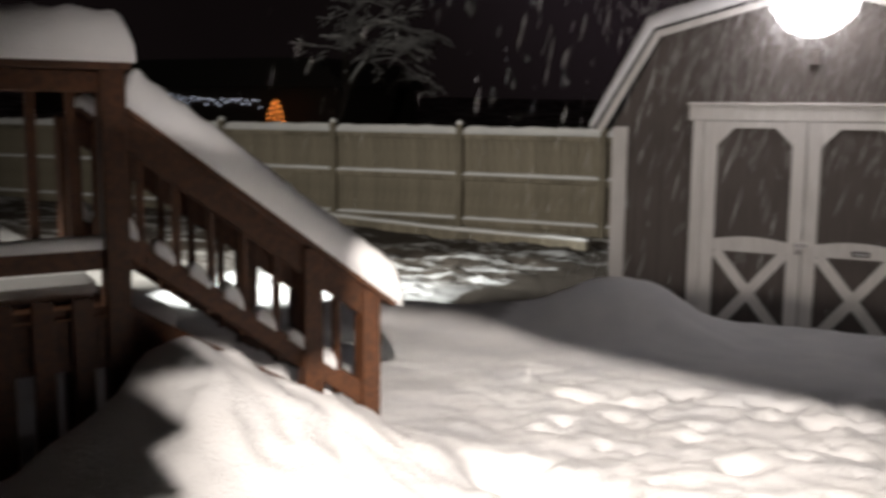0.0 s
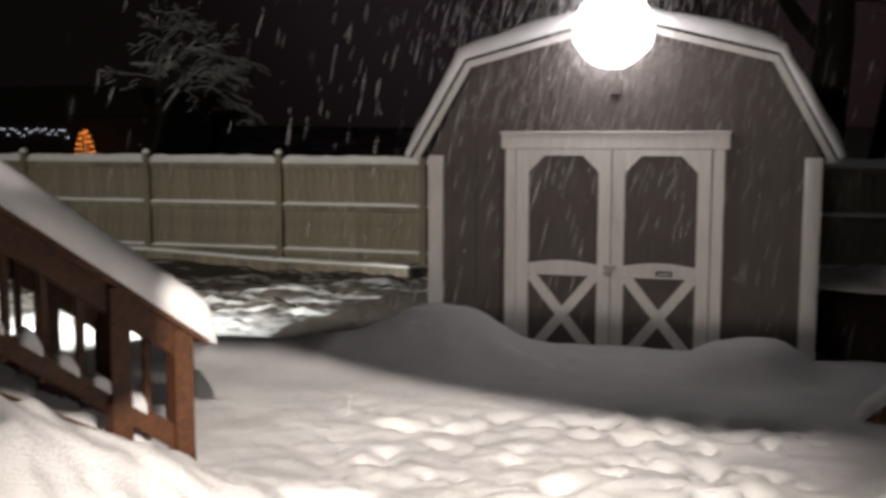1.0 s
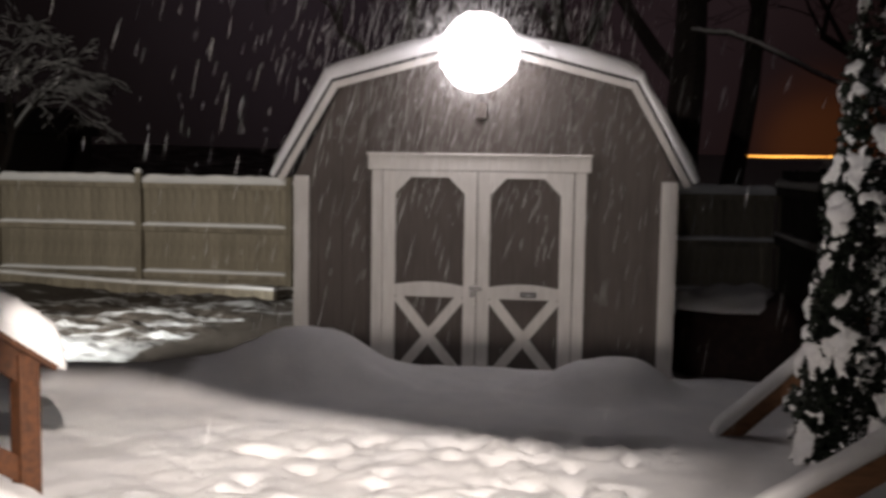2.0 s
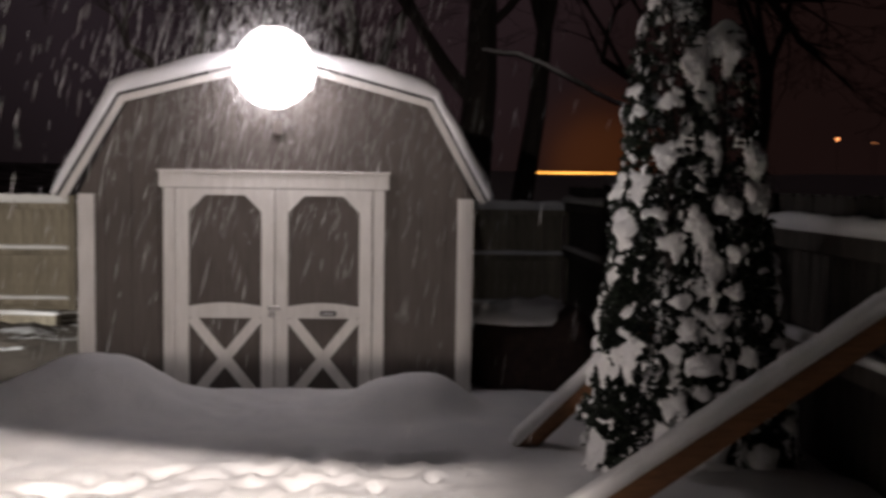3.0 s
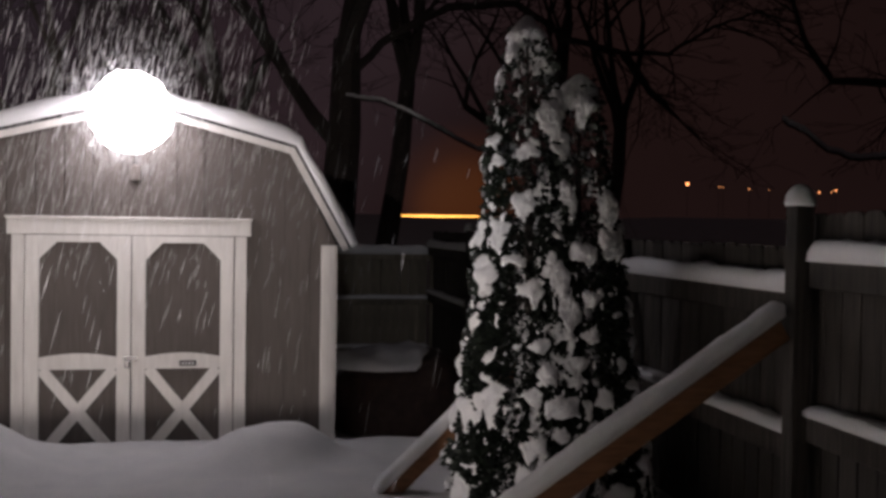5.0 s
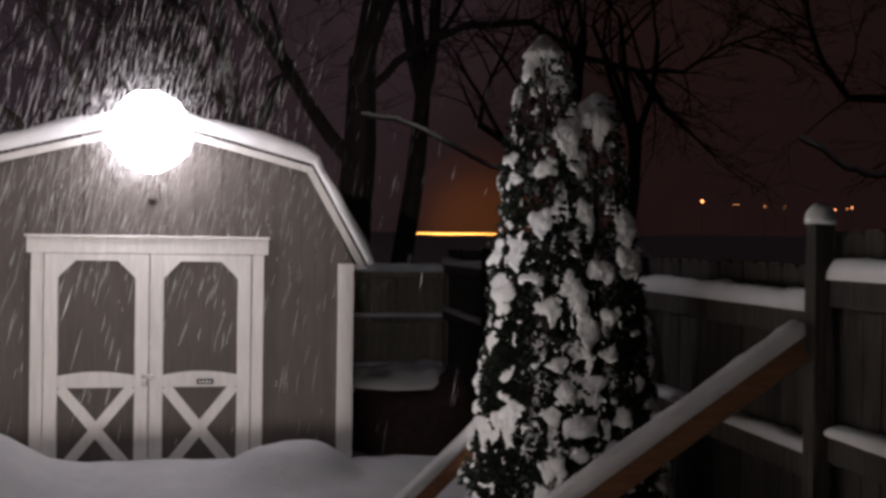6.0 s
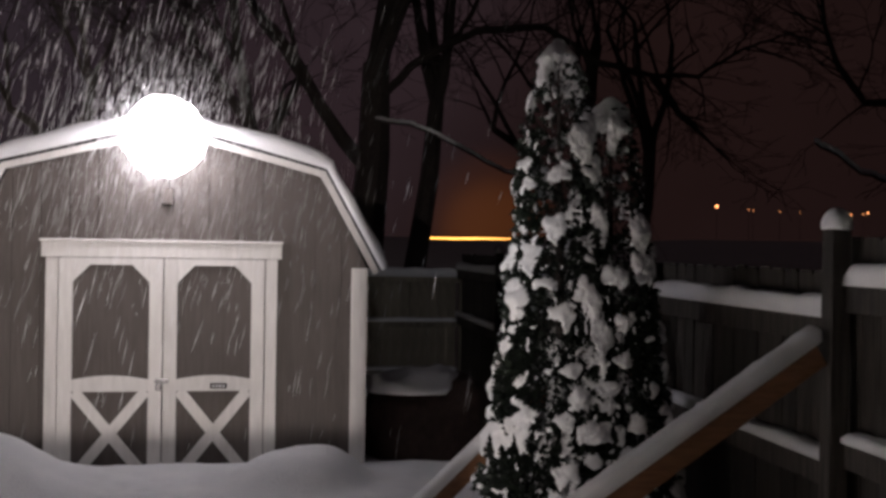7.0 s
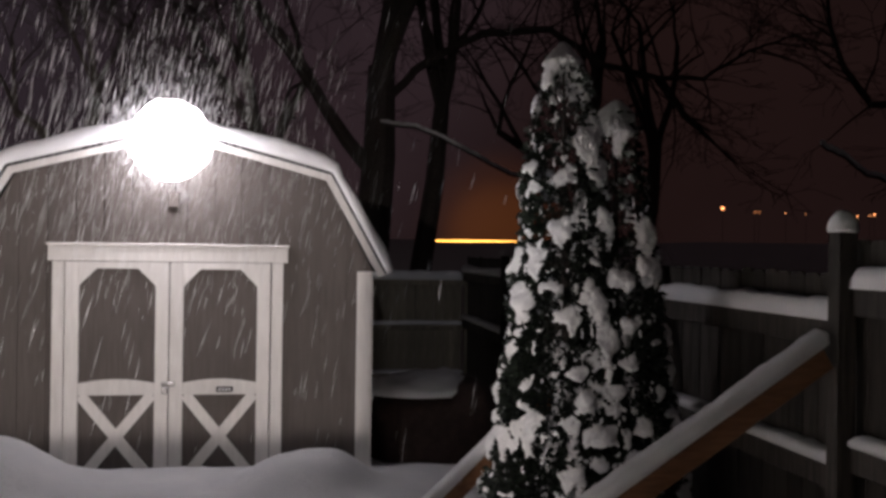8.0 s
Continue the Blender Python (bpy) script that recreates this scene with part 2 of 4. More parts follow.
def snow_bar(a, b, wide, high, lump=0.25, seed=0.0, step=0.05, taper=0.05, bm=None):
    """A ridge of settled snow on a bar from a to b: flat below, round and uneven above."""
    bm = bm or bmesh.new()
    a, b = Vector(a), Vector(b)
    x = (b - a).normalized()
    y = Vector((0, 0, 1)).cross(x).normalized()
    up = Vector((0, 0, 1))
    length = (b - a).length
    count = max(4, int(length / step))
    rings = []
    for i in range(count + 1):
        s = i / count * length
        end = min(1.0, (min(s, length - s) + 0.012) / taper) ** 0.5 if taper else 1.0
        h = high * end * (1 + lump * noise.noise((s * 3.1 + seed, seed * 1.7, 0.3)) + lump * 0.5 * noise.noise((s * 11 + seed, 5.1, seed)))
        w = wide * (0.75 + 0.25 * end) * (1 + lump * 0.35 * noise.noise((s * 5 + seed, 9.0, seed)))
        ring = []
        for k in range(9):
            ang = math.pi * k / 8
            c, sn = math.cos(ang), math.sin(ang)
            px = math.copysign(abs(c) ** 0.55, c) * w / 2
            pz = sn ** 0.5 * h if sn > 1e-6 else -0.004
            wob = 1 + 0.06 * noise.noise((s * 17 + seed, k * 2.3, 1.0))
            ring.append(bm.verts.new(a + x * s + y * px * wob + up * pz * wob))
        rings.append(ring)
    for r0, r1 in zip(rings, rings[1:]):
        for k in range(9):
            bm.faces.new((r0[k], r0[(k + 1) % 9], r1[(k + 1) % 9], r1[k]))
    bm.faces.new(rings[0][::-1]); bm.faces.new(rings[-1])
    bmesh.ops.recalc_face_normals(bm, faces=bm.faces)
    return bm


def tube(bm, points, radii, sides=6):
    """A tapered round limb through points."""
    rings = []
    for i, p in enumerate(points):
        d = (Vector(points[min(i + 1, len(points) - 1)]) - Vector(points[max(i - 1, 0)])).normalized()
        u = d.orthogonal().normalized(); v = d.cross(u)
        rings.append([bm.verts.new(Vector(p) + (u * math.cos(2 * math.pi * k / sides) + v * math.sin(2 * math.pi * k / sides)) * radii[i]) for k in range(sides)])
    for r0, r1 in zip(rings, rings[1:]):
        best = min(range(sides), key=lambda o: sum((r0[k].co - r1[(k + o) % sides].co).length for k in range(sides)))
        for k in range(sides):
            bm.faces.new((r0[k], r0[(k + 1) % sides], r1[(k + 1 + best) % sides], r1[(k + best) % sides]))
    bm.faces.new(rings[0][::-1]); bm.faces.new(rings[-1])


# ---- ground ----
UP, OUT, FOOT = (-0.508, -0.861), (0.861, -0.508), (-0.765, 1.65)  # the stairs: uphill, towards the yard, newel foot
N_HASH = np.random.RandomState(4).rand(256, 256)


def grid_noise(x, y, scale, shift=0.0):
    """Smooth value noise, -1 to 1, on arrays."""
    x, y = np.asarray(x) * scale + 100.3 + shift, np.asarray(y) * scale + 100.7 + shift
    xi, yi = np.floor(x).astype(int), np.floor(y).astype(int)
    fx, fy = x - xi, y - yi
    fx, fy = fx * fx * (3 - 2 * fx), fy * fy * (3 - 2 * fy)
    h = lambda i, j: N_HASH[i % 256, j % 256]
    return 2 * ((h(xi, yi) * (1 - fx) + h(xi + 1, yi) * fx) * (1 - fy) + (h(xi, yi + 1) * (1 - fx) + h(xi + 1, yi + 1) * fx) * fy) - 1


def bell(x, y, cx, cy, rx, ry, turn=0.0, power=2.0):
    c, s = math.cos(turn), math.sin(turn)
    u, v = ((x - cx) * c + (y - cy) * s) / rx, (-(x - cx) * s + (y - cy) * c) / ry
    return np.exp(-(u * u + v * v) ** (power / 2))


def ramp(v, lo, hi):
    t = np.clip((v - lo) / (hi - lo), 0, 1)
    return t * t * (3 - 2 * t)


fp = random.Random(19)
FOOTPRINTS = [(fp.triangular(-0.4, 2.7, 1.6), fp.uniform(0.7, 3.7), fp.uniform(0, 3.1), fp.choice((0.4, 0.5, 0.7, 1.0)) * fp.uniform(0.8, 1.2)) for k in range(120)]
FOOTPRINTS += [(-0.2 + 0.22 * k + fp.uniform(-0.06, 0.06), 3.0 + 0.07 * k + fp.uniform(-0.12, 0.12), 0.5, 1.1) for k in range(11)]


def ground_height(x, y):
    x, y = np.asarray(x, float), np.asarray(y, float)
    z = 0.02 - 0.27 * ramp(y, 6.0, 11.5) + 0.05 * ramp(y, 2.5, -1.0)
    z = z + 0.035 * grid_noise(x, y, 0.8) + 0.012 * grid_noise(x, y, 3.1) + 0.005 * grid_noise(x, y, 9.0, 60)
    # trodden snow in the middle of the yard
    trod = ramp(x, -1.6, -0.3) * ramp(x, 2.6, 1.2) * ramp(y, 3.9, 3.2) * ramp(y, -0.5, 0.8)
    z = z + trod * (0.012 * grid_noise(x, y, 4.2, 9) + 0.013 * grid_noise(x, y, 8.0, 3) + 0.010 * grid_noise(x, y, 17.0, 31))
    for fx, fy, turn, size in FOOTPRINTS:
        near = (np.abs(x - fx) < 0.4) & (np.abs(y - fy) < 0.4)
        if not near.any():
            continue
        dent = bell(x, y, fx, fy, 0.11 * size, 0.075 * size, turn, 3.0)
        rim = bell(x, y, fx, fy, 0.17 * size, 0.13 * size, turn, 2.0)
        z = z + np.where(near, 0.012 * rim - 0.065 * dent * (0.5 + 0.5 * size), 0)
    z = z - 0.25 * bell(x, y, 0.18, 1.50, 0.36, 0.19, -0.35, 5.0)
    # drifts before the shed
    z = z + 0.33 * bell(x, y, -0.35, 4.95, 0.55, 0.50, 0, 2.6) + 0.16 * bell(x, y, -1.0, 4.6, 0.7, 0.35, 0.5)
    z = z + 0.19 * bell(x, y, 1.90, 4.85, 0.46, 0.36, 0.2, 4.0) + 0.06 * bell(x, y, 1.98, 4.9, 0.24, 0.24) + 0.07 * bell(x, y, 1.45, 4.9, 0.3, 0.3) + 0.02 * bell(x, y, 3.0, 4.3, 0.9, 0.4)
    z = z + 0.025 * bell(x, y, 0.8, 5.4, 1.0, 0.35)
    z = z + bell(x, y, 0.6, 4.8, 2.6, 0.7, 0, 4.0) * (0.014 * grid_noise(x, y, 5.0, 11) + 0.006 * grid_noise(x, y, 13.0, 71))
    z = z + 0.13 * bell(x, y, 3.75, 2.85, 0.75, 0.45)
    # the heap thrown up beside the stairs
    u, v = (x - FOOT[0]) * UP[0] + (y - FOOT[1]) * UP[1], (x - FOOT[0]) * OUT[0] + (y - FOOT[1]) * OUT[1]
    crest = np.interp(u, (-0.75, -0.3, 0.0, 0.5, 0.97, 1.13, 1.34, 1.68, 2.2, 3.4), (0, 0.06, 0.17, 0.46, 0.74, 0.66, 0.40, 0.17, 0.06, 0.0))
    lump = 1 + 0.10 * grid_noise(x, y, 2.6, 7) + 0.05 * grid_noise(x, y, 6.0, 17) + 0.08 * grid_noise(u * 0.35 + v, u - v * 0.2, 9.0, 70) + 0.02 * grid_noise(x, y, 15.0, 90) + 0.018 * grid_noise(x, y, 24.0, 33)
    z = z + crest * lump * np.where(v > 0.14, np.exp(-((v - 0.14) / 0.62) ** 2), np.exp(-((v - 0.14) / 0.16) ** 2))
    # the trodden bank beyond the stair foot
    z = z + 0.16 * bell(x, y, -2.1, 4.4, 0.9, 0.22, 0.2)
    rough = ramp(y, 4.3, 5.2) * ramp(x, -1.75, -2.4) * ramp(y, 13.0, 11.5)
    z = z + rough * (0.028 * np.abs(grid_noise(x, y, 4.5, 80)) + 0.018 * grid_noise(x, y, 13.0, 15) + 0.04 * grid_noise(x, y, 1.6, 20) + 0.03 * grid_noise(x, y, 3.4, 40) + 0.016 * grid_noise(x, y, 8, 50))
    # the street rises a little behind the fences
    far = np.clip(np.hypot(x - 1.7, y + 2.4) - 18, 0, None)
    return z + 0.0615 * np.minimum(far, 45) * ramp(y, 13, 20)


def axis_steps(lo, hi, fine, far):
    inner = np.arange(lo, hi + fine / 2, fine)
    out, s = [], fine
    v = 0.0
    while v < far:
        s *= 1.16
        v += s
        out.append(v)
    out = np.array(out)
    return np.concatenate([(lo - out)[::-1], inner, hi + out])


def build_ground():
    xs, ys = axis_steps(-4.5, 5.0, 0.036, 400), axis_steps(-0.5, 8.5, 0.036, 600)
    gx, gy = np.meshgrid(xs, ys)
    gz = ground_height(gx, gy)
    nx, ny = len(xs), len(ys)
    verts = np.stack([gx, gy, gz], -1).reshape(-1, 3)
    i = (np.arange(ny - 1)[:, None] * nx + np.arange(nx - 1)[None, :]).ravel()
    faces = np.stack([i, i + 1, i + 1 + nx, i + nx], -1)
    me = bpy.data.meshes.new("ground")
    me.from_pydata(verts.tolist(), [], faces.tolist())
    me.polygons.foreach_set("use_smooth", np.ones(len(faces), bool))
    me.materials.append(GROUND)
    tagged(new("ground", me), "deep trodden snow over the yard, bare soil showing at the back", "ground", kind="structure")


build_ground()


def ground_at(x, y):
    return float(ground_height(x, y))


# ---- shed ----
SX0, SX1, SY, WALL_TOP = -0.68, 2.37, 5.45, 1.57
KINK_L, KINK_R, KINK_Z, PEAK_X, PEAK_Z = -0.30, 1.99, 2.30, 0.845, 2.60
EAVE_L, EAVE_R, EAVE_Z = -0.80, 2.46, 1.55
DEEP = 3.0


def gable_height(x):
    """Height of the front wall's top at x."""
    pts = [(SX0, WALL_TOP), (KINK_L, KINK_Z), (PEAK_X, PEAK_Z), (KINK_R, KINK_Z), (SX1, WALL_TOP)]
    for (xa, za), (xb, zb) in zip(pts, pts[1:]):
        if xa <= x <= xb:
            return za + (zb - za) * (x - xa) / (xb - xa)
    return WALL_TOP


def build_shed():
    shed = thing("garden_shed", "taupe gambrel barn shed with white trim, snow on its roof", "shed", pose(0, 0, 0))
    # side and back walls
    for x in (SX0 + 0.03, SX1 - 0.03):
        part("side_wall", box((0.05, DEEP - 0.1, WALL_TOP + 0.15), pose(x, SY + DEEP / 2, (WALL_TOP - 0.15) / 2)), SIDING, shed)
    part("back_wall", prism([(SX0, -0.15), (SX1, -0.15), (SX1, WALL_TOP), (KINK_R, KINK_Z), (PEAK_X, PEAK_Z), (KINK_L, KINK_Z), (SX0, WALL_TOP)], SY + DEEP - 0.05, SY + DEEP), SIDING, shed)
    # front siding boards, with a groove between each
    n = 15
    w = (SX1 - SX0) / n
    cuts = (KINK_L, PEAK_X, KINK_R)
    front = part("front_wall", prism([(SX0, -0.2), (SX1, -0.2), (SX1, WALL_TOP), (KINK_R, KINK_Z), (PEAK_X, PEAK_Z), (KINK_L, KINK_Z), (SX0, WALL_TOP)], SY + 0.012, SY + 0.04), SIDING, shed)
    for i in range(n):
        a, b = SX0 + i * w + 0.004, SX0 + (i + 1) * w - 0.004
        tops = [(x, gable_height(x)) for x in [b, *[c for c in cuts[::-1] if a < c < b], a]]
        part("siding_board", prism([(a, -0.2), (b, -0.2), *tops], SY, SY + 0.012), SIDING, front)
    # roof slabs, trim and snow
    outline = [(EAVE_L, EAVE_Z), (KINK_L - 0.04, KINK_Z + 0.02), (PEAK_X, PEAK_Z + 0.03), (KINK_R + 0.04, KINK_Z + 0.02), (EAVE_R, EAVE_Z)]
    y0, y1 = SY - 0.13, SY + DEEP + 0.12

    def shell(grow0, grow1, ya, yb, bevel=0.0):
        def grown(g):
            out = []
            for i, (x, z) in enumerate(outline):
                nrm = Vector((0, 0))
                for p, q in ((i - 1, i), (i, i + 1)):
                    if p >= 0 and q < len(outline):
                        d = Vector((outline[q][0] - outline[p][0], outline[q][1] - outline[p][1])).normalized()
                        nrm += Vector((-d.y, d.x))
                nrm.normalize()
                k = 1.0 if i in (0, 4) else 1.08
                out.append((x + nrm.x * g * k, z + nrm.y * g * k))
            return out
        lo, hi = grown(grow0), grown(grow1)
        bm = bmesh.new()
        for i in range(4):
            quad = [lo[i], lo[i + 1], hi[i + 1], hi[i]]
            f = [bm.verts.new((x, ya, z)) for x, z in quad]
            r = [bm.verts.new((x, yb, z)) for x, z in quad]
            bm.faces.new(f); bm.faces.new(r[::-1])
            for k in range(4):
                j = (k + 1) % 4
                bm.faces.new((f[j], f[k], r[k], r[j]))
        bmesh.ops.recalc_face_normals(bm, faces=bm.faces)
        return bm

    part("roof", shell(0.0, 0.025, y0 + 0.02, y1), SHINGLE, shed, "dark shingled gambrel roof")
    part("fascia", shell(-0.055, -0.004, y0 + 0.03, y0 + 0.055), TRIM, shed, "white painted gable trim")
    part("drip_edge", shell(0.002, 0.022, y0, y0 + 0.018), BLACK, shed)
    # snow blanket: swept over the roof outline
    bm = bmesh.new()
    pts = []
    for (xa, za), (xb, zb) in zip(outline, outline[1:]):
        for k in range(14):
            pts.append((xa + (xb - xa) * k / 14, za + (zb - za) * k / 14))
    pts.append(outline[-1])
    ys = [y0 - 0.03, y0 - 0.025, y0 + 0.0, y0 + 0.07] + [y0 + 0.07 + (y1 - y0 - 0.1) * k / 10 for k in range(1, 11)]
    rows = []
    for j, y in enumerate(ys):
        row = []
        for i, (x, z) in enumerate(pts):
            a, b = pts[max(i - 1, 0)], pts[min(i + 1, len(pts) - 1)]
            d = Vector((b[0] - a[0], b[1] - a[1])).normalized()
            nx, nz = -d.y, d.x
            steep = abs(d.y)
            t = 0.165 - 0.075 * steep + 0.025 * noise.noise((x * 2.2, y * 1.5, 3)) + 0.012 * noise.noise((x * 9, y * 6, 7))
            ends = min(i, len(pts) - 1 - i)
            t *= min(1.0, 0.7 + 0.1 * ends)
            t = (0.026, t * 0.55 + 0.012, t * 0.9, t)[min(j, 3)]
            row.append(bm.verts.new((x + nx * t, y, z + nz * t)))
        rows.append(row)
    under = [bm.verts.new((x, y0 + 0.02, z + 0.01)) for x, z in pts]
    for r0, r1 in zip([under] + rows, rows):
        for i in range(len(pts) - 1):
            bm.faces.new((r0[i], r0[i + 1], r1[i + 1], r1[i]))
    for side in (0, -1):
        bm.faces.new([r[side] for r in rows] + [under[side]] if side else ([r[side] for r in rows] + [under[side]])[::-1])
    bmesh.ops.recalc_face_normals(bm, faces=bm.faces)
    part("roof_snow", bm, SNOW, shed, "thick snow blanket on the roof", True)
    # corner boards
    for x in (SX0 + 0.06, SX1 - 0.06):
        part("corner_board", box((0.125, 0.03, WALL_TOP + 0.15), pose(x, SY - 0.012, (WALL_TOP - 0.15) / 2)), TRIM, shed, "white corner board")
    # door casing and header
    part("door_header", box((1.77, 0.045, 0.12), pose(0.823, SY - 0.02, 1.69)), TRIM, shed)
    part("header_ledge", box((1.79, 0.07, 0.02), pose(0.823, SY - 0.03, 1.757)), TRIM, shed)
    for x in (0.015, 1.63):
        part("door_casing", box((0.09, 0.035, 1.73), pose(x, SY - 0.016, 0.763)), TRIM, shed)
    # two doors
    for x0, x1, handed in ((0.065, 0.82, 1), (0.828, 1.578, -1)):
        y = SY - 0.018
        door = part("door", box((x1 - x0, 0.02, 1.72), pose((x0 + x1) / 2, y + 0.008, 0.765)), SIDING, shed, "plank door with white stiles and crossed braces")
        top, mid_hi, mid_lo, bot = 1.575, 0.74, 0.62, -0.02
        for a, b in ((x0, x0 + 0.10), (x1 - 0.10, x1)):
            part("stile", box((b - a, 0.022, 1.72), pose((a + b) / 2, y - 0.012, 0.765)), TRIM, door)
        a, b = x0 + 0.10, x1 - 0.10
        part("top_rail", prism([(a, 1.625), (b, 1.625), (b, top - 0.13), (b - 0.125, top), (a + 0.125, top), (a, top - 0.13)][::-1], y - 0.023, y - 0.001), TRIM, door)
        arch = [(a + (b - a) * k / 10, mid_hi - 0.03 + 0.03 * math.sin(math.pi * k / 10)) for k in range(11)]
        part("mid_rail", prism([(b, mid_lo), (a, mid_lo), *arch], y - 0.023, y - 0.001), TRIM, door)
        part("bottom_rail", box((b - a, 0.022, 0.09), pose((a + b) / 2, y - 0.012, bot - 0.045)), TRIM, door)
        for p, q, dy in (((a + 0.02, mid_lo), (b - 0.02, bot), 0.0), ((b - 0.02, mid_lo), (a + 0.02, bot), 0.003)):
            nrm = Vector((-(q[1] - p[1]), q[0] - p[0])).normalized() * 0.04
            part("cross_brace", prism([(p[0] + nrm.x, p[1] + nrm.y), (p[0] - nrm.x, p[1] - nrm.y), (q[0] - nrm.x, q[1] - nrm.y), (q[0] + nrm.x, q[1] + nrm.y)], y - 0.021 - dy, y - 0.001), TRIM, door)
        if handed < 0:
            plate = part("name_plate", box((0.125, 0.012, 0.042), pose(1.243, y - 0.029, 0.66)), BLACK, door, "small black plate with pale marks")
            for k in range(4):
                part("plate_mark", box((0.016, 0.004, 0.02), pose(1.205 + k * 0.025, y - 0.037, 0.66), 0), PALE, plate)
        else:
            hasp = part("hasp", box((0.10, 0.012, 0.035), pose(0.822, y - 0.03, 0.70)), STEEL, door, "dull steel hasp and padlock")
            part("padlock", box((0.04, 0.022, 0.05), pose(0.80, y - 0.045, 0.655), 0.006), STEEL, hasp)
            bm = bmesh.new()
            tube(bm, [(0.788, y - 0.045, 0.675), (0.788, y - 0.045, 0.70), (0.80, y - 0.045, 0.712), (0.812, y - 0.045, 0.70), (0.812, y - 0.045, 0.675)], [0.004] * 5)
            part("shackle", bm, STEEL, hasp)


build_shed()


def build_shed_lamp():
    """Round lamp on the gable, with its wall plate and arm; the globe takes in the lamp's glare."""
    lamp = thing("gable_lamp", "round glowing white lamp on the gable, swollen to its glare", "lamp", pose(0.845, SY, 2.52))
    part("wall_plate", box((0.16, 0.03, 0.16), pose(0, -0.018, 0), 0.008), STEEL, lamp)
    part("junction_box", box((0.09, 0.05, 0.12), pose(0, -0.03, -0.42), 0.008), SIDING, lamp)
    bm = bmesh.new()
    tube(bm, [(0, -0.02, 0.0), (0, -0.06, 0.0)], [0.05, 0.05], 12)
    part("arm", bm, STEEL, lamp)
    bm = bmesh.new()
    tube(bm, [(0, -0.02, -0.36), (0, -0.02, -0.07)], [0.01, 0.01], 8)
    part("conduit", bm, STEEL, lamp)
    bm = bmesh.new()
    bmesh.ops.create_icosphere(bm, subdivisions=5, radius=0.295)
    for v in bm.verts:  # uneven lumps give the glare a ragged outline
        n = v.co.normalized()
        v.co *= 0.99 + 0.07 * noise.noise(n * 2.6) + 0.05 * noise.noise(n * 7.0 + Vector((3, 1, 5)))
    bmesh.ops.translate(bm, vec=(0, -0.32, 0.0), verts=bm.verts)
    part("globe", bm, LAMP_GLOW, lamp, "glowing white globe as wide as the lamp's glare", True)


build_shed_lamp()

# ---- deck and stairs ----
STAIR = Matrix(((UP[0], -OUT[0], 0, FOOT[0]), (UP[1], -OUT[1], 0, FOOT[1]), (0, 0, 1, 0), (0, 0, 0, 1))) @ Matrix.Diagonal((1, -1, 1, 1))
RUN, FOOT_Z, HEAD_Z, DECK_Z = 1.20, 0.85, 1.73, 0.84
WIDE = 0.78


def rail_z(u):
    return FOOT_Z + (HEAD_Z - FOOT_Z) * u / RUN


def build_stairs():
    """Local x runs uphill, local y towards the yard; the far flank stands at y = -WIDE."""
    stairs = thing("deck_stairs", "red-brown stained wooden stairs with snow on rails", "stairs", STAIR)
    for k in range(4):
        u, z = 0.08 + k * 0.275, 0.168 * (k + 1)
        part("tread", box((0.29, WIDE - 0.04, 0.036), pose(u + 0.14, -WIDE / 2, z)), STAIN, stairs)
        part("riser", box((0.02, WIDE - 0.04, 0.15), pose(u + 0.02, -WIDE / 2, z - 0.095)), STAIN, stairs)
        part("tread_snow", snow_bar((u + 0.14, -WIDE + 0.06, z + 0.018), (u + 0.14, -0.06, z + 0.018), 0.26, 0.13, 0.2, k * 3.3), SNOW, stairs, "", True)
    for v, snow_high in ((0.0, 0.195), (-WIDE, 0.09)):
        out = -0.036 if v == 0 else 0.036
        part("stringer", beam((-0.02, v, 0.02), (RUN, v, 0.74), 0.04, 0.24), STAIN, stairs)
        rail = part("handrail", beam((-0.12, v, rail_z(-0.12) - 0.02), (RUN - 0.05, v, rail_z(RUN - 0.05) - 0.02), 0.14, 0.035), STAIN, stairs)
        part("upper_rail", beam((0.0, v, rail_z(0) - 0.105), (RUN, v, HEAD_Z - 0.105), 0.04, 0.135), STAIN, stairs)
        part("lower_rail", beam((0.0, v, rail_z(0) - 0.58), (RUN, v, HEAD_Z - 0.58), 0.04, 0.10), STAIN, stairs)
        part("rail_snow", snow_bar((-0.16, v, rail_z(-0.16) - 0.006), (RUN - 0.05, v, rail_z(RUN - 0.05) - 0.006), 0.17, snow_high, 0.045, v * 7 + 1, 0.02, 0.07), SNOW, rail, "smooth thick snow ridge", True)
        for u in (0.0, 0.31):
            part("post", box((0.095, 0.095, rail_z(u) + 0.17), pose(u, v, (rail_z(u) - 0.23) / 2)), STAIN, stairs)
        u = 0.155
        while u < RUN - 0.04:
            if abs(u - 0.31) > 0.05:
                part("baluster", box((0.033, 0.033, 0.62), pose(u, v + out, rail_z(u) - 0.34)), STAIN, stairs)
            part("lower_snow", snow_bar((u + 0.03, v, rail_z(u + 0.03) - 0.542), (u + 0.12, v, rail_z(u + 0.12) - 0.542), 0.075, 0.075, 0.35, u * 9 + v, 0.015, 0.04), SNOW, stairs, "", True)
            u += 0.155


build_stairs()


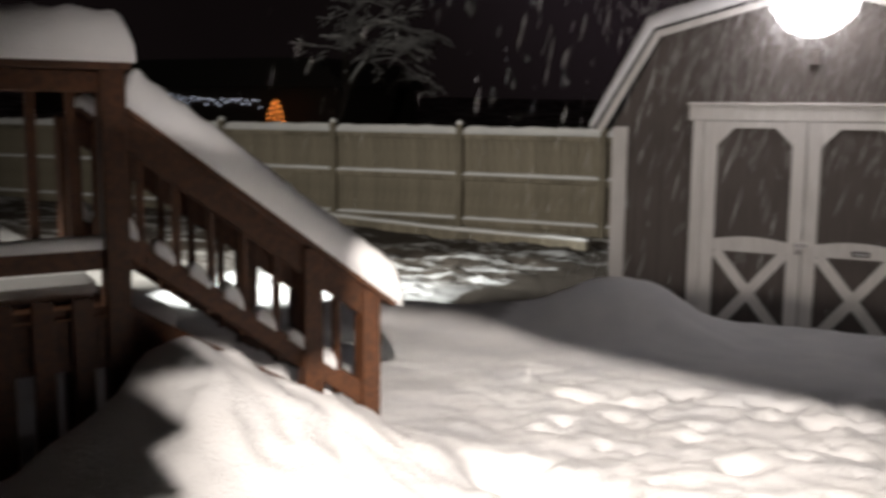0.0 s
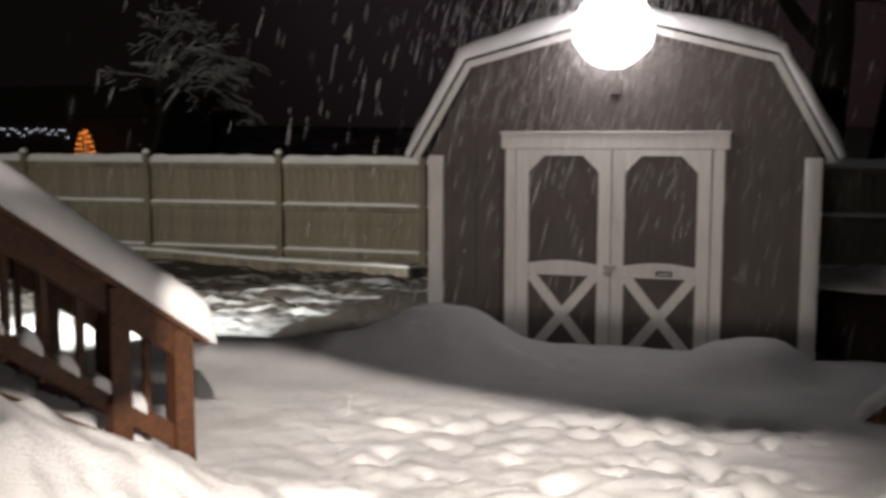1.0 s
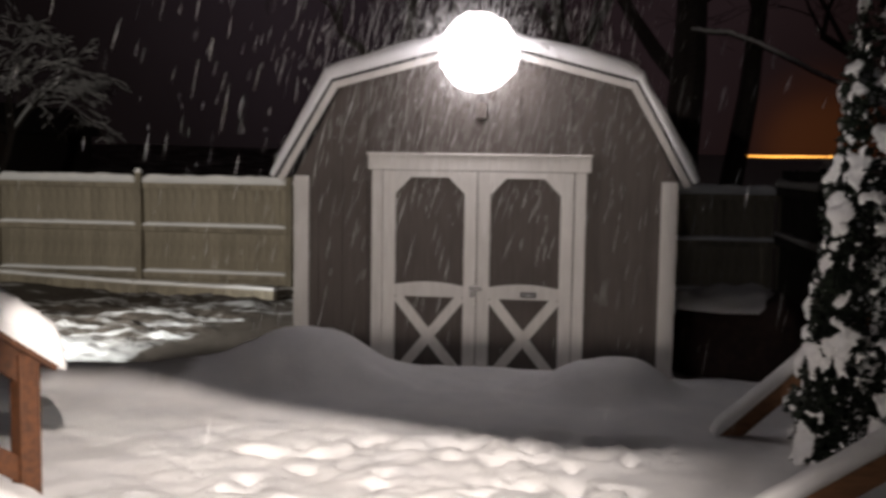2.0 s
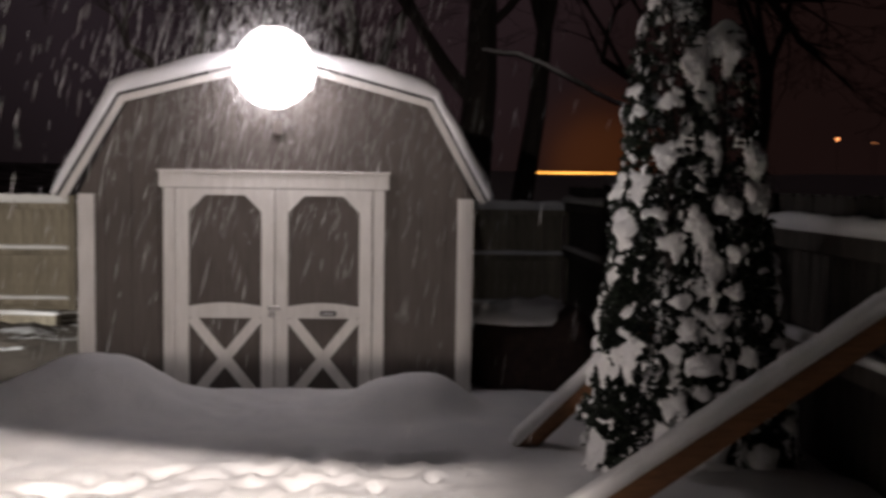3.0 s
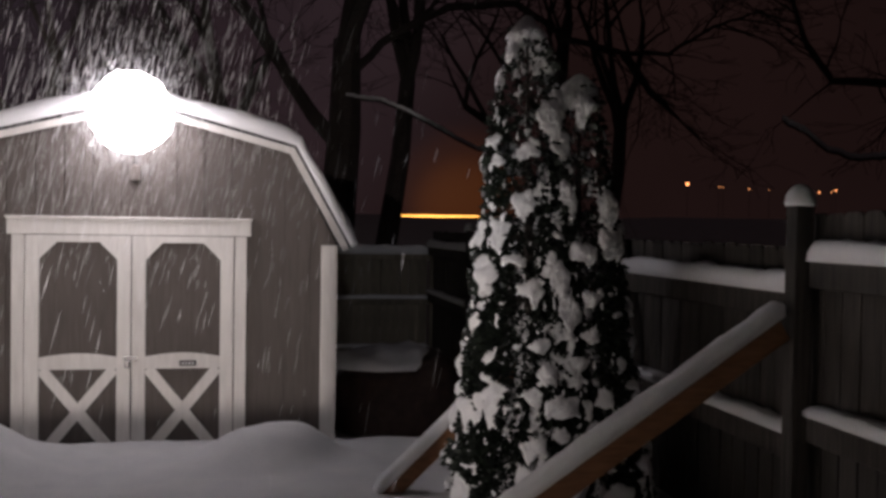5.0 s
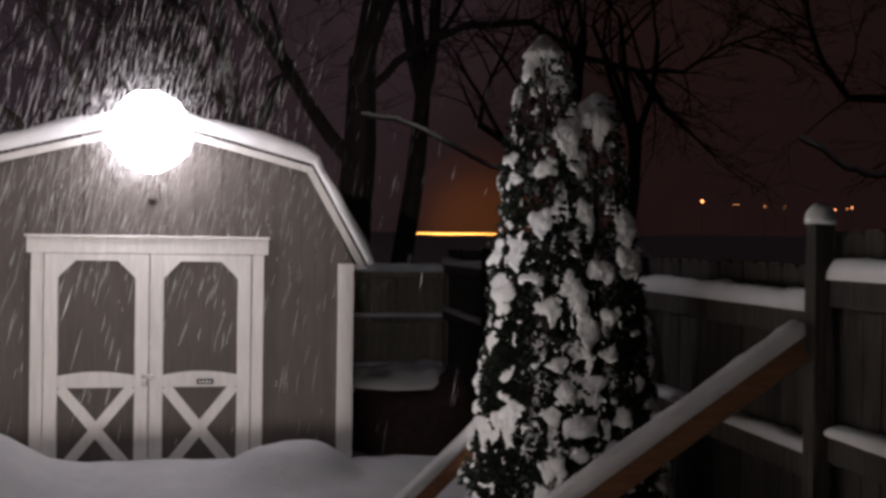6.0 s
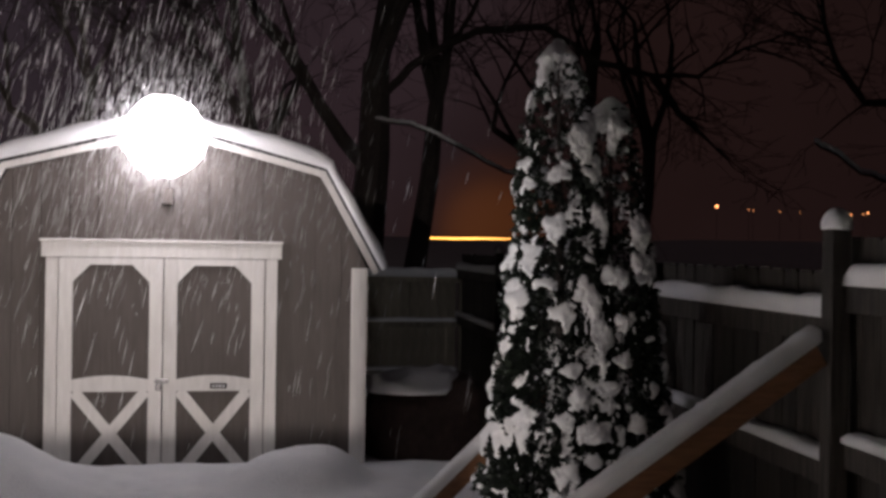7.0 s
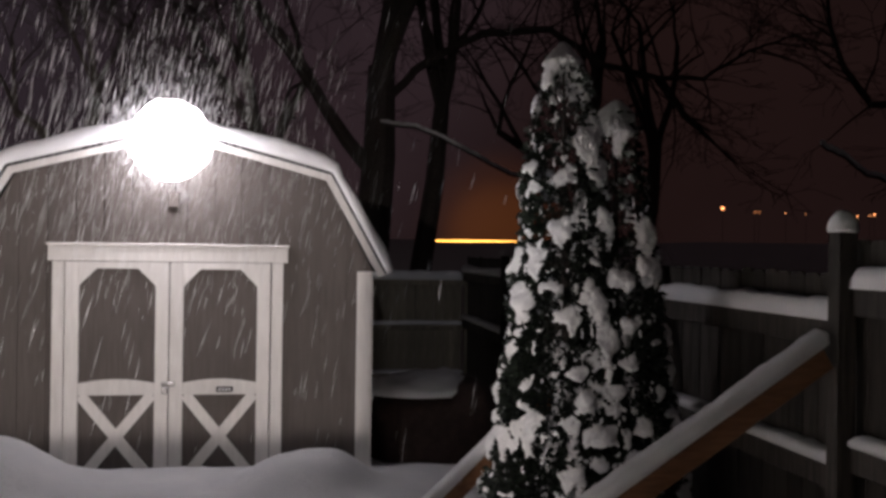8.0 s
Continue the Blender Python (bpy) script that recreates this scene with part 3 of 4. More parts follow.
def build_deck():
    deck = thing("wooden_deck", "red-brown stained raised deck with snow-laden railing", "deck", STAIR)
    length, depth = 2.9, 2.6
    for k in range(18):
        part("deck_board", box((length, 0.138, 0.036), pose(RUN + length / 2, -0.07 - k * 0.143, DECK_Z)), STAIN, deck)
    part("rim_joist", beam((RUN + 0.02, -0.0, DECK_Z - 0.13), (RUN + length, -0.0, DECK_Z - 0.13), 0.04, 0.22), STAIN, deck)
    part("front_joist", beam((RUN, -depth, DECK_Z - 0.13), (RUN, -0.05, DECK_Z - 0.13), 0.04, 0.22), STAIN, deck)
    a, b = RUN + 0.0, RUN + length
    part("top_rail", beam((a - 0.07, 0, 1.85), (b, 0, 1.85), 0.14, 0.036), STAIN, deck)
    part("upper_rail", beam((a, 0, 1.785), (b, 0, 1.785), 0.04, 0.09), STAIN, deck)
    part("bottom_rail", beam((a, 0, 1.06), (b, 0, 1.06), 0.04, 0.09), STAIN, deck)
    part("rail_snow", snow_bar((a - 0.085, 0, 1.866), (b, 0, 1.866), 0.20, 0.21, 0.12, 4, 0.025, 0.07), SNOW, deck, "deep square-edged snow on the rail", True)
    part("low_snow", snow_bar((a, 0, 1.104), (b, 0, 1.104), 0.06, 0.05, 0.3, 2), SNOW, deck, "", True)
    u = a + 0.155
    while u < b - 0.06:
        part("baluster", box((0.038, 0.038, 0.78), pose(u, -0.036, 1.43)), STAIN, deck)
        u += 0.155
    u = a + 0.155
    while u < b - 0.06:
        part("skirt_board", box((0.085, 0.02, DECK_Z + 0.20), pose(u, 0.045, (DECK_Z - 0.06) / 2)), STAIN, deck)
        u += 0.155
    for u, v, top in ((a, 0, 1.835), (a + 1.45, 0, 1.835), (b, 0, 1.835), (a, -WIDE, 1.64), (a, -depth, DECK_Z), (b, -depth, DECK_Z)):
        part("post", box((0.10, 0.10, top + 0.1), pose(u + 0.002, v, (top - 0.1) / 2)), STAIN, deck)
    part("deck_snow", box((length - 0.1, depth - 0.2, 0.12), pose(RUN + length / 2, -depth / 2, DECK_Z + 0.08), 0.04), SNOW, deck, "even snow on the boards")


build_deck()


def build_flood_lamp(place, target, foot, light_mask=None):
    """An unseen outdoor flood lamp, open at the front; the last argument outlines an added plate that shapes its light,
    (across, up) from the lamp, 0.15 m ahead.
    """
    lamp = thing("flood_lamp", "unseen black outdoor flood lamp, added off view", "lamp", pose(0, 0, 0), "flood lamps")
    place, target, foot = Vector(place), Vector(target), Vector(foot)
    d = (target - place).normalized()
    head = place - d * 0.10
    bm = bmesh.new()
    tube(bm, [foot, Vector((foot.x, foot.y, head.z)) if foot.z < 1 else (foot + head) / 2, head - d * 0.02], [0.025, 0.022, 0.016], 8)
    part("arm", bm, BLACK, lamp)
    part("housing", box((0.16, 0.12, 0.05), look(head, target), 0.008), BLACK, lamp)
    if light_mask:
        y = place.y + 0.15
        part("light_mask", prism([(place.x + u, place.z + w) for u, w in light_mask], y, y + 0.002), BLACK, lamp)
        side = light_mask[0]
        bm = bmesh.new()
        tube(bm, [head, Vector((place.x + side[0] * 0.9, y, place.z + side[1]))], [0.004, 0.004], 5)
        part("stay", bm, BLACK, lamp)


# added plates shape the shade: the first cuts its lamp's light off before the shed, the second keeps light off the foot
# of the shed
# saw-toothed edge, made to break up the shade on the stair heap
RAGGED_SHADE_EDGE = tuple((-0.122 - (0.30 - k * 0.0075) * 0.12 + (0.007 if k % 2 else -0.007) + 0.004 * math.sin(k * 1.9), -0.30 + k * 0.0075) for k in range(29))
YARD_LIGHT_MASK = ((-0.30, 0.08), (-0.30, -0.30), *RAGGED_SHADE_EDGE, (-0.125, -0.0890), (-0.1065, -0.0885), (-0.0990, -0.083), (-0.0968, -0.077), (-0.0962, -0.066), (-0.088, -0.0595),
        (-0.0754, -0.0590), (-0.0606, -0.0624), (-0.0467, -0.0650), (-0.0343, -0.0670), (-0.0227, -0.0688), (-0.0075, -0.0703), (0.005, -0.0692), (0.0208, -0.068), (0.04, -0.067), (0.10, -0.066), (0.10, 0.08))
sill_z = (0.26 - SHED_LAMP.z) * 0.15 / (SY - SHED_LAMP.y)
build_flood_lamp(YARD_LAMP, YARD_AIM, (2.1, -3.22, 3.05), YARD_LIGHT_MASK)
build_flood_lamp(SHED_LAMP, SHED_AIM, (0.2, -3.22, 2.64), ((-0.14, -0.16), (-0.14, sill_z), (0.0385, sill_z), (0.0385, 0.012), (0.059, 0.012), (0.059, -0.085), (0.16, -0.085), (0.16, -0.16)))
build_flood_lamp(CORNER_FILL, CORNER_AIM, (1.75, -3.22, 2.64), ((-0.06, -0.10), (0.0130, -0.10), (0.0130, 0.06), (-0.06, 0.06)))
build_flood_lamp(DECK_FILL, DECK_AIM, (-4.2, -3.22, 2.94), ((-0.25, -0.063), (0.130, -0.066), (0.130, -0.25), (0.30, -0.25), (0.30, 0.10), (-0.25, 0.10)))
build_flood_lamp(SIDE_LAMP, SIDE_AIM, (-5.2, 2.1, -0.1))
build_flood_lamp(FENCE_FILL, FENCE_AIM, (-5.35, 2.0, -0.1))

# ---- fences ----


def shared_mesh(bm, name, mat):
    me = bpy.data.meshes.new(name)
    bm.to_mesh(me); bm.free()
    me.materials.append(mat)
    return me


def picket_mesh(width, high, ear, mat):
    h, w = high, width / 2
    return shared_mesh(prism([(-w, 0), (w, 0), (w, h - ear), (w - ear, h), (-w + ear, h), (-w, h - ear)], -0.009, 0.009), "picket", mat)


BACK_Y = 12.4


def build_back_fence():
    fence = thing("back_fence", "weathered plank fence with snow along its rails", "fence", pose(0, 0, 0))
    posts = [-5.28 + 2.44 * k for k in range(-6, 4)] + [4.42]
    post_mesh = shared_mesh(box((0.10, 0.10, 1.95), pose(0, 0, 0.975)), "post", FENCE)
    cap_mesh = shared_mesh(snow_bar((-0.05, 0, 0), (0.05, 0, 0), 0.11, 0.07, 0.2, 1, 0.01, 0.04), "post_snow", SNOW)
    picket = picket_mesh(0.138, 1.72, 0.012, FENCE)
    for x in posts:
        piece("post", post_mesh, fence, pose(x, BACK_Y - 0.09, -0.48))
        piece("post_snow", cap_mesh, fence, pose(x, BACK_Y - 0.09, 1.47))
    x = posts[0]
    while x < 4.4:
        piece("picket", picket, fence, pose(x, BACK_Y, -0.36 + 0.012 * noise.noise((x * 3, 0, 0)), 0, 0.3 * noise.noise((x * 5, 1, 0)), 0))
        x += 0.1415
    for a, b in zip(posts, posts[1:]):
        for z, thick, snow_h in ((1.27, 0.09, 0.13), (0.60, 0.09, 0.055), (-0.13, 0.09, 0.05)):
            part("rail", beam((a + 0.05, BACK_Y - 0.045, z), (b - 0.05, BACK_Y - 0.045, z), 0.07, thick), FENCE, fence)
            part("rail_snow", snow_bar((a + 0.05, BACK_Y - 0.05, z + thick / 2), (b - 0.05, BACK_Y - 0.05, z + thick / 2), 0.10, snow_h, 0.18, a * 1.7 + z, 0.08), SNOW, fence, "", True)


build_back_fence()

NEAR_POST, CORNER = Vector((4.36, 1.94, 0)), Vector((4.42, 12.4, 0))
SIDE_DIR = (CORNER - NEAR_POST).normalized()


def build_side_fence():
    """The side fence; its near panels stand a step higher."""
    fence = thing("side_fence", "grey weathered picket fence with snow on the rails", "fence", pose(0, 0, 0))
    turn = math.degrees(math.atan2(SIDE_DIR.y, SIDE_DIR.x))
    inner = Vector((-SIDE_DIR.y, SIDE_DIR.x, 0))
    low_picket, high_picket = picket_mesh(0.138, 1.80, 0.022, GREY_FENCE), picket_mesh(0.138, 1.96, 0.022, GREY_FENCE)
    s = -7.3
    while s < 10.4:
        p = NEAR_POST + SIDE_DIR * s
        high = s < 0
        piece("picket", high_picket if high else low_picket, fence, Matrix.Translation((p.x, p.y, -0.14 + 0.02 * noise.noise((s * 4, 3, 0)))) @ pose(0, 0, 0, 0.8 * noise.noise((s * 7, 1, 0)), 0.5 * noise.noise((s * 6, 2, 0)), turn))
        s += 0.146
    stations = [-7.32, -4.88, -2.44, 0.0, 2.44, 4.88, 7.32]
    for s in stations:
        p = NEAR_POST + SIDE_DIR * s + inner * 0.10
        tall = 1.86 if s <= 0 else 1.70
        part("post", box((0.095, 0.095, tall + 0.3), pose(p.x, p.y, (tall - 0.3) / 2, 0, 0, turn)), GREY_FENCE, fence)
        bm = bmesh.new()
        bmesh.ops.create_icosphere(bm, subdivisions=3, radius=0.5)
        bmesh.ops.scale(bm, vec=(0.145, 0.145, 0.17), verts=bm.verts)
        for v in bm.verts:
            v.co.z = max(v.co.z, -0.02) * (1 + 0.1 * noise.noise(v.co * 15))
        bmesh.ops.translate(bm, vec=(p.x, p.y, tall + 0.012), verts=bm.verts)
        part("post_snow", bm, SNOW, fence, "round snow cap", True)
    for a, b in zip(stations, stations[1:] + [10.45]):
        high = b <= 0
        for z, snow_h in (((1.53, 0.10), (0.80, 0.06)) if high else ((1.37, 0.10), (0.68, 0.06))):
            p, q = NEAR_POST + SIDE_DIR * (a + 0.05) + inner * 0.05, NEAR_POST + SIDE_DIR * (b - 0.05) + inner * 0.05
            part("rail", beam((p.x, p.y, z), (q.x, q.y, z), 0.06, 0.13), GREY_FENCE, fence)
            part("rail_snow", snow_bar((p.x, p.y, z + 0.065), (q.x, q.y, z + 0.065), 0.11, snow_h, 0.25, a * 2.1 + z, 0.05), SNOW, fence, "", True)


build_side_fence()


def build_brace(top, foot, seed):
    brace = thing("fence_brace", "sloping brown timber brace with snow along its top", "brace", pose(0, 0, 0), "braces of the side fence")
    part("timber", beam(foot, top, 0.09, 0.115), CEDAR, brace)
    d = Vector((0, 0, 0.066))
    part("brace_snow", snow_bar(Vector(foot) + d, Vector(top) + d, 0.10, 0.085, 0.12, seed, 0.04, 0.03), SNOW, brace, "", True)


build_brace((4.17, 1.95, 1.27), (2.05, 1.80, -0.08), 3.0)
build_brace((4.30, 4.35, 1.50), (2.50, 3.90, -0.06), 8.0)


def build_edging():
    edging = thing("bed_edging", "low timber garden edging under a line of snow", "edging", pose(0, 0, 0))
    pts = [(-10.0, 12.15), (-7.4, 11.9), (-4.9, 11.35), (-2.5, 10.6)]
    for (xa, ya), (xb, yb) in zip(pts, pts[1:]):
        za, zb = ground_at(xa, ya) + 0.05, ground_at(xb, yb) + 0.05
        part("timber", beam((xa, ya, za), (xb, yb, zb), 0.12, 0.16), FENCE, edging)
        part("edging_snow", snow_bar((xa, ya, za + 0.08), (xb, yb, zb + 0.08), 0.15, 0.05, 0.3, xa), SNOW, edging, "", True)


build_edging()


def build_covered_pile():
    """A pile under a dark sheet behind the shed: rounded over the top, creased down its sides, snow on its back half."""
    x0, y0 = 2.98, 6.05
    pile = thing("covered_pile", "dark brown sheet over a pile beside the shed, half snowed over", "pile", pose(x0, y0, ground_at(x0, y0) - 0.06))

    def skin(u, v, grow=0.0):
        ang, up = u * 2 * math.pi, v * math.pi / 2
        c, s = math.cos(ang), math.sin(ang)
        flat = math.cos(up) ** 0.42
        x = math.copysign(abs(c) ** 0.6, c) * flat * (0.58 + grow)
        y = math.copysign(abs(s) ** 0.6, s) * flat * (0.55 + grow)
        crease = 0.022 * noise.noise((c * 4, s * 4, 1)) * (1.3 - v) + 0.012 * noise.noise((c * 9, s * 9, v * 4))
        hump = 0.62 + 0.07 * math.exp(-((x - 0.26) / 0.24) ** 2) - 0.05 * math.exp(-((x - 0.02) / 0.12) ** 2)
        return Vector((x * (1 + crease), y * (1 + crease), (hump + grow) * math.sin(up) ** 0.55 + 0.02 * noise.noise((x * 4, y * 4, 3))))

    bm = bmesh.new()
    rows = [[bm.verts.new(skin(i / 48, j / 16)) for i in range(48)] for j in range(17)]
    for r0, r1 in zip(rows, rows[1:]):
        for i in range(48):
            bm.faces.new((r0[i], r0[(i + 1) % 48], r1[(i + 1) % 48], r1[i]))
    bmesh.ops.remove_doubles(bm, verts=bm.verts, dist=0.0005)
    part("sheet", bm, RUST, pile, "creased dark brown sheet", True)
    bm = bmesh.new()
    bmesh.ops.create_icosphere(bm, subdivisions=4, radius=0.5)
    for v in bm.verts:
        lump = 1 + 0.5 * noise.noise(v.co * 3.5) + 0.2 * noise.noise(v.co * 9)
        v.co = Vector((v.co.x * 0.95 * (1 + 0.2 * noise.noise(v.co * 4 + Vector((7, 0, 0)))) - 0.13, v.co.y * 0.9 - 0.02, max(v.co.z, -0.02) * 0.34 * lump + 0.57))
    part("pile_snow", bm, SNOW, pile, "", True)


build_covered_pile()


# ---- evergreen ----
LEADERS = (((-0.11, 0.0), 2.98, 0.42), ((0.16, -0.04), 2.64, 0.36), ((0.34, 0.16), 1.55, 0.30))  # foot, height, girth of each stem
LEAN = (-0.075, -0.02, 0.0)  # how far each stem's tip leans


def crown_radius(z, top, r):
    t = np.clip(z / top, 0, 1)
    return r * (0.86 + 0.26 * (1 - t) ** 3) * (1 - t) ** 0.62 + 0.05


def crown_surface(a, z, k):
    """Distance of the foliage from stem k at angle a and height z: boughs stand out in tiers."""
    top, r = LEADERS[k][1:]
    u = a / (2 * math.pi) * 6
    seam = 0.5 - 0.5 * np.cos(a)  # closes the pattern where the angle wraps
    lump = 0.13 * grid_noise(u * 1.5, z * 3.0, 1.0, 13 * k) + 0.08 * grid_noise(u * 3.5, z * 7.0, 1.0, 40 + 13 * k) + 0.05 * grid_noise(u * 8, z * 14.0, 1.0, 90)
    return crown_radius(z, top, r) * (1 + lump * np.sqrt(seam))


def build_foliage(tree):
    rng = np.random.RandomState(11)
    fan = np.array(((0, 0), (0.45, 0.26), (0.75, 0.36), (0.80, 0.13), (1.1, 0.0), (0.80, -0.14), (0.72, -0.36), (0.42, -0.24)))
    all_verts = []
    for k, ((cx, cy), top, r) in enumerate(LEADERS):
        n = (11000, 8000, 4200)[k]
        z = top * (1 - np.sqrt(rng.rand(n))) * 0.99 + 0.02
        a = rng.rand(n) * 2 * math.pi
        rad = crown_surface(a, z, k) * (0.5 + 0.5 * np.sqrt(rng.rand(n)))
        p = np.stack([cx + LEAN[k] * z / top + np.cos(a) * rad, cy + np.sin(a) * rad, z], -1)
        out = np.stack([np.cos(a), np.sin(a), rng.uniform(-0.2, 1.3, n)], -1)
        out /= np.linalg.norm(out, axis=1, keepdims=True)
        side = np.cross(out, rng.uniform(-1, 1, (n, 3)))
        side /= np.linalg.norm(side, axis=1, keepdims=True) + 1e-6
        size = rng.uniform(0.03, 0.075, n)[:, None, None]
        sag = np.array((0, 0, -0.3))[None, None] * (fan[:, 0] ** 2)[None, :, None]
        v = p[:, None] + size * (out[:, None] * fan[None, :, :1] + side[:, None] * fan[None, :, 1:] + sag)
        all_verts.append(v.reshape(-1, 3))
    verts = np.concatenate(all_verts)
    me = bpy.data.meshes.new("crown")
    me.from_pydata(verts.tolist(), [], np.arange(len(verts)).reshape(-1, 8).tolist())
    me.materials.append(LEAF)
    crown = new("crown", me)
    crown.parent = tree
    tagged(crown, "dark green scale-leaved foliage", kind="stuff")


def build_snow_load(tree):
    """Snow draped over the boughs: rounded above, running out in fingers below, with dark gaps between."""
    rng = random.Random(23)
    verts, faces = [], []
    for k, ((cx, cy), top, r) in enumerate(LEADERS):
        na, nz = 400, int(top * 165)
        aa, zz = np.meshgrid(np.linspace(0, 2 * math.pi, na + 1), np.linspace(0.05, top + 0.04, nz))
        surf = crown_surface(aa, np.minimum(zz, top), k)
        warp_a = 0.024 * grid_noise(aa * 5, zz * 16, 1.0, 3) + 0.008 * grid_noise(aa * 12, zz * 36, 1.0, 8)
        warp_z = 0.024 * grid_noise(aa * 5, zz * 16, 1.0, 51) + 0.007 * grid_noise(aa * 12, zz * 36, 1.0, 58)
        mask = np.full(aa.shape, -1.0)
        thick = np.zeros(aa.shape)
        for c in range((245, 185, 60)[k]):
            z0 = top * (1 - rng.random() ** 0.62) + 0.06
            near_top = max(0.0, 1 - (top - z0) / 0.7)
            a0 = rng.random() * 2 * math.pi
            w = rng.choice((0.018, 0.025, 0.035, 0.05, 0.068)) * (1 + 0.3 * near_top + 0.4 * (1 - z0 / top) ** 2)
            long = w * rng.uniform(1.6, 4.5)
            near = float(crown_radius(z0, top, r))
            s = ((aa - a0 + math.pi) % (2 * math.pi) - math.pi) * max(near, 0.09) + warp_a
            t = z0 - zz + warp_z
            ragged = 0.55 + 0.45 * grid_noise(s * 30, 0 * s, 1.0, 7.3 * c)
            below = 1 - (s / (w * (1 - 0.25 * np.clip(t / long, 0, 1)))) ** 2 - (t / (long * np.maximum(ragged, 0.25))) ** 2
            above = 1 - (s / w) ** 2 - (t / (0.75 * w)) ** 2
            m = np.where(t > 0, below, above)
            thick = np.where(m > mask, min(0.05, 0.75 * w), thick)
            mask = np.maximum(mask, m)
        # crumbs caught on the sprays, and the white tip
        crumbs = 2.2 * (grid_noise(aa * 10, zz * 24, 1.0, 77) + 0.5 * grid_noise(aa * 22, zz * 50, 1.0, 33) - 0.76)
        thick = np.where(crumbs > mask, 0.014, thick)
        mask = np.maximum(mask, crumbs)
        tip = (zz - (top - 0.16) + 0.12 * grid_noise(aa * 2, zz * 9, 1.0, 5)) * 8
        thick = np.where(tip > mask, 0.035, thick)
        mask = np.minimum(np.maximum(mask, tip), 1)
        rad = surf + 0.026 + thick * (np.sqrt(np.clip(mask, 0, 1)) * 1.25 - 0.30) + 0.005 * grid_noise(aa * 14, zz * 40, 1.0, 66)
        rad = rad * (1 + np.clip((zz - top + 0.5) / 0.5, 0, 1) * (0.30 * grid_noise(aa * 1.6, zz * 7, 1.0, 21) - 0.10))
        rad = np.where(zz > top - 0.10, rad * np.sqrt(np.clip((top + 0.04 - zz) / 0.14, 0.0, 1)), rad)
        drop = 0.35 * thick * np.clip(mask, 0, 1)
        grid = np.stack([cx + LEAN[k] * zz / top + np.cos(aa) * rad, cy + np.sin(aa) * rad, zz - drop], -1).reshape(-1, 3)
        inside = mask > 0
        keep = inside[:-1, :-1] & inside[1:, :-1] & inside[:-1, 1:] & inside[1:, 1:]
        jz, ja = np.nonzero(keep)
        i0 = jz * (na + 1) + ja
        quads = np.stack([i0, i0 + 1, i0 + na + 2, i0 + na + 1], -1)
        used, quads = np.unique(quads, return_inverse=True)
        faces += (quads.reshape(-1, 4) + len(verts)).tolist()
        verts += grid[used].tolist()
    me = bpy.data.meshes.new("snow_load")
    me.from_pydata(verts, [], faces)
    me.polygons.foreach_set("use_smooth", np.ones(len(faces), bool))
    me.materials.append(SNOW)
    load = new("snow_load", me)
    load.parent = tree
    tagged(load, "hanging clumps of snow", kind="stuff")


def build_evergreen():
    tree = thing("arborvitae", "tall narrow evergreen loaded with clumps of snow", "tree", pose(3.50, 3.42, 0))
    for ((cx, cy), top, r), lean in zip(LEADERS, LEAN):
        bm = bmesh.new()
        tube(bm, [(cx * 0.3, cy * 0.3, -0.1), (cx + lean * 0.4, cy, top * 0.4), (cx + lean * 0.95, cy, top * 0.95)], [0.06, 0.035, 0.008], 8)
        part("trunk", bm, BARK, tree)
    build_foliage(tree)
    build_snow_load(tree)


build_evergreen()


# ---- bare trees behind the fences ----
def grow(bm, rng, p, d, length, rad, depth, snow=None, droop=0.0, spread_by=0.7, min_rad=0.006):
    steps = 4
    pts, rads = [p.copy()], [rad]
    for k in range(steps):
        d = (d + Vector((rng.uniform(-1, 1), rng.uniform(-1, 1), rng.uniform(-1, 1) - droop)) * 0.16).normalized()
        p = p + d * (length / steps)
        pts.append(p.copy()); rads.append(max(min_rad, rad * (1 - 0.42 * (k + 1) / steps)))
    tube(bm, pts, rads, 7 if rad > 0.08 else (5 if rad > 0.025 else 3))
    if snow is not None and abs(d.z) < 0.75 and rad < 0.12:
        for q0, q1, r in zip(pts, pts[1:], rads):
            off = Vector((0, 0, r * 0.75))
            tube(snow, [q0 + off, q1 + off], [r * 0.75 + 0.006] * 2, 4)
    if depth > 0:
        for k in range(rng.choice((2, 3, 3))):
            at = pts[rng.choice((2, 3, 4, 4))]
            side = Vector((rng.uniform(-1, 1), rng.uniform(-1, 1), rng.uniform(-0.4, 0.8)))
            nd = (d * (1.2 - spread_by * 0.5) + side * spread_by).normalized()
            grow(bm, rng, at, nd, length * rng.uniform(0.6, 0.82), rads[-1] * rng.uniform(0.6, 0.85), depth - 1, snow, droop, spread_by, min_rad)


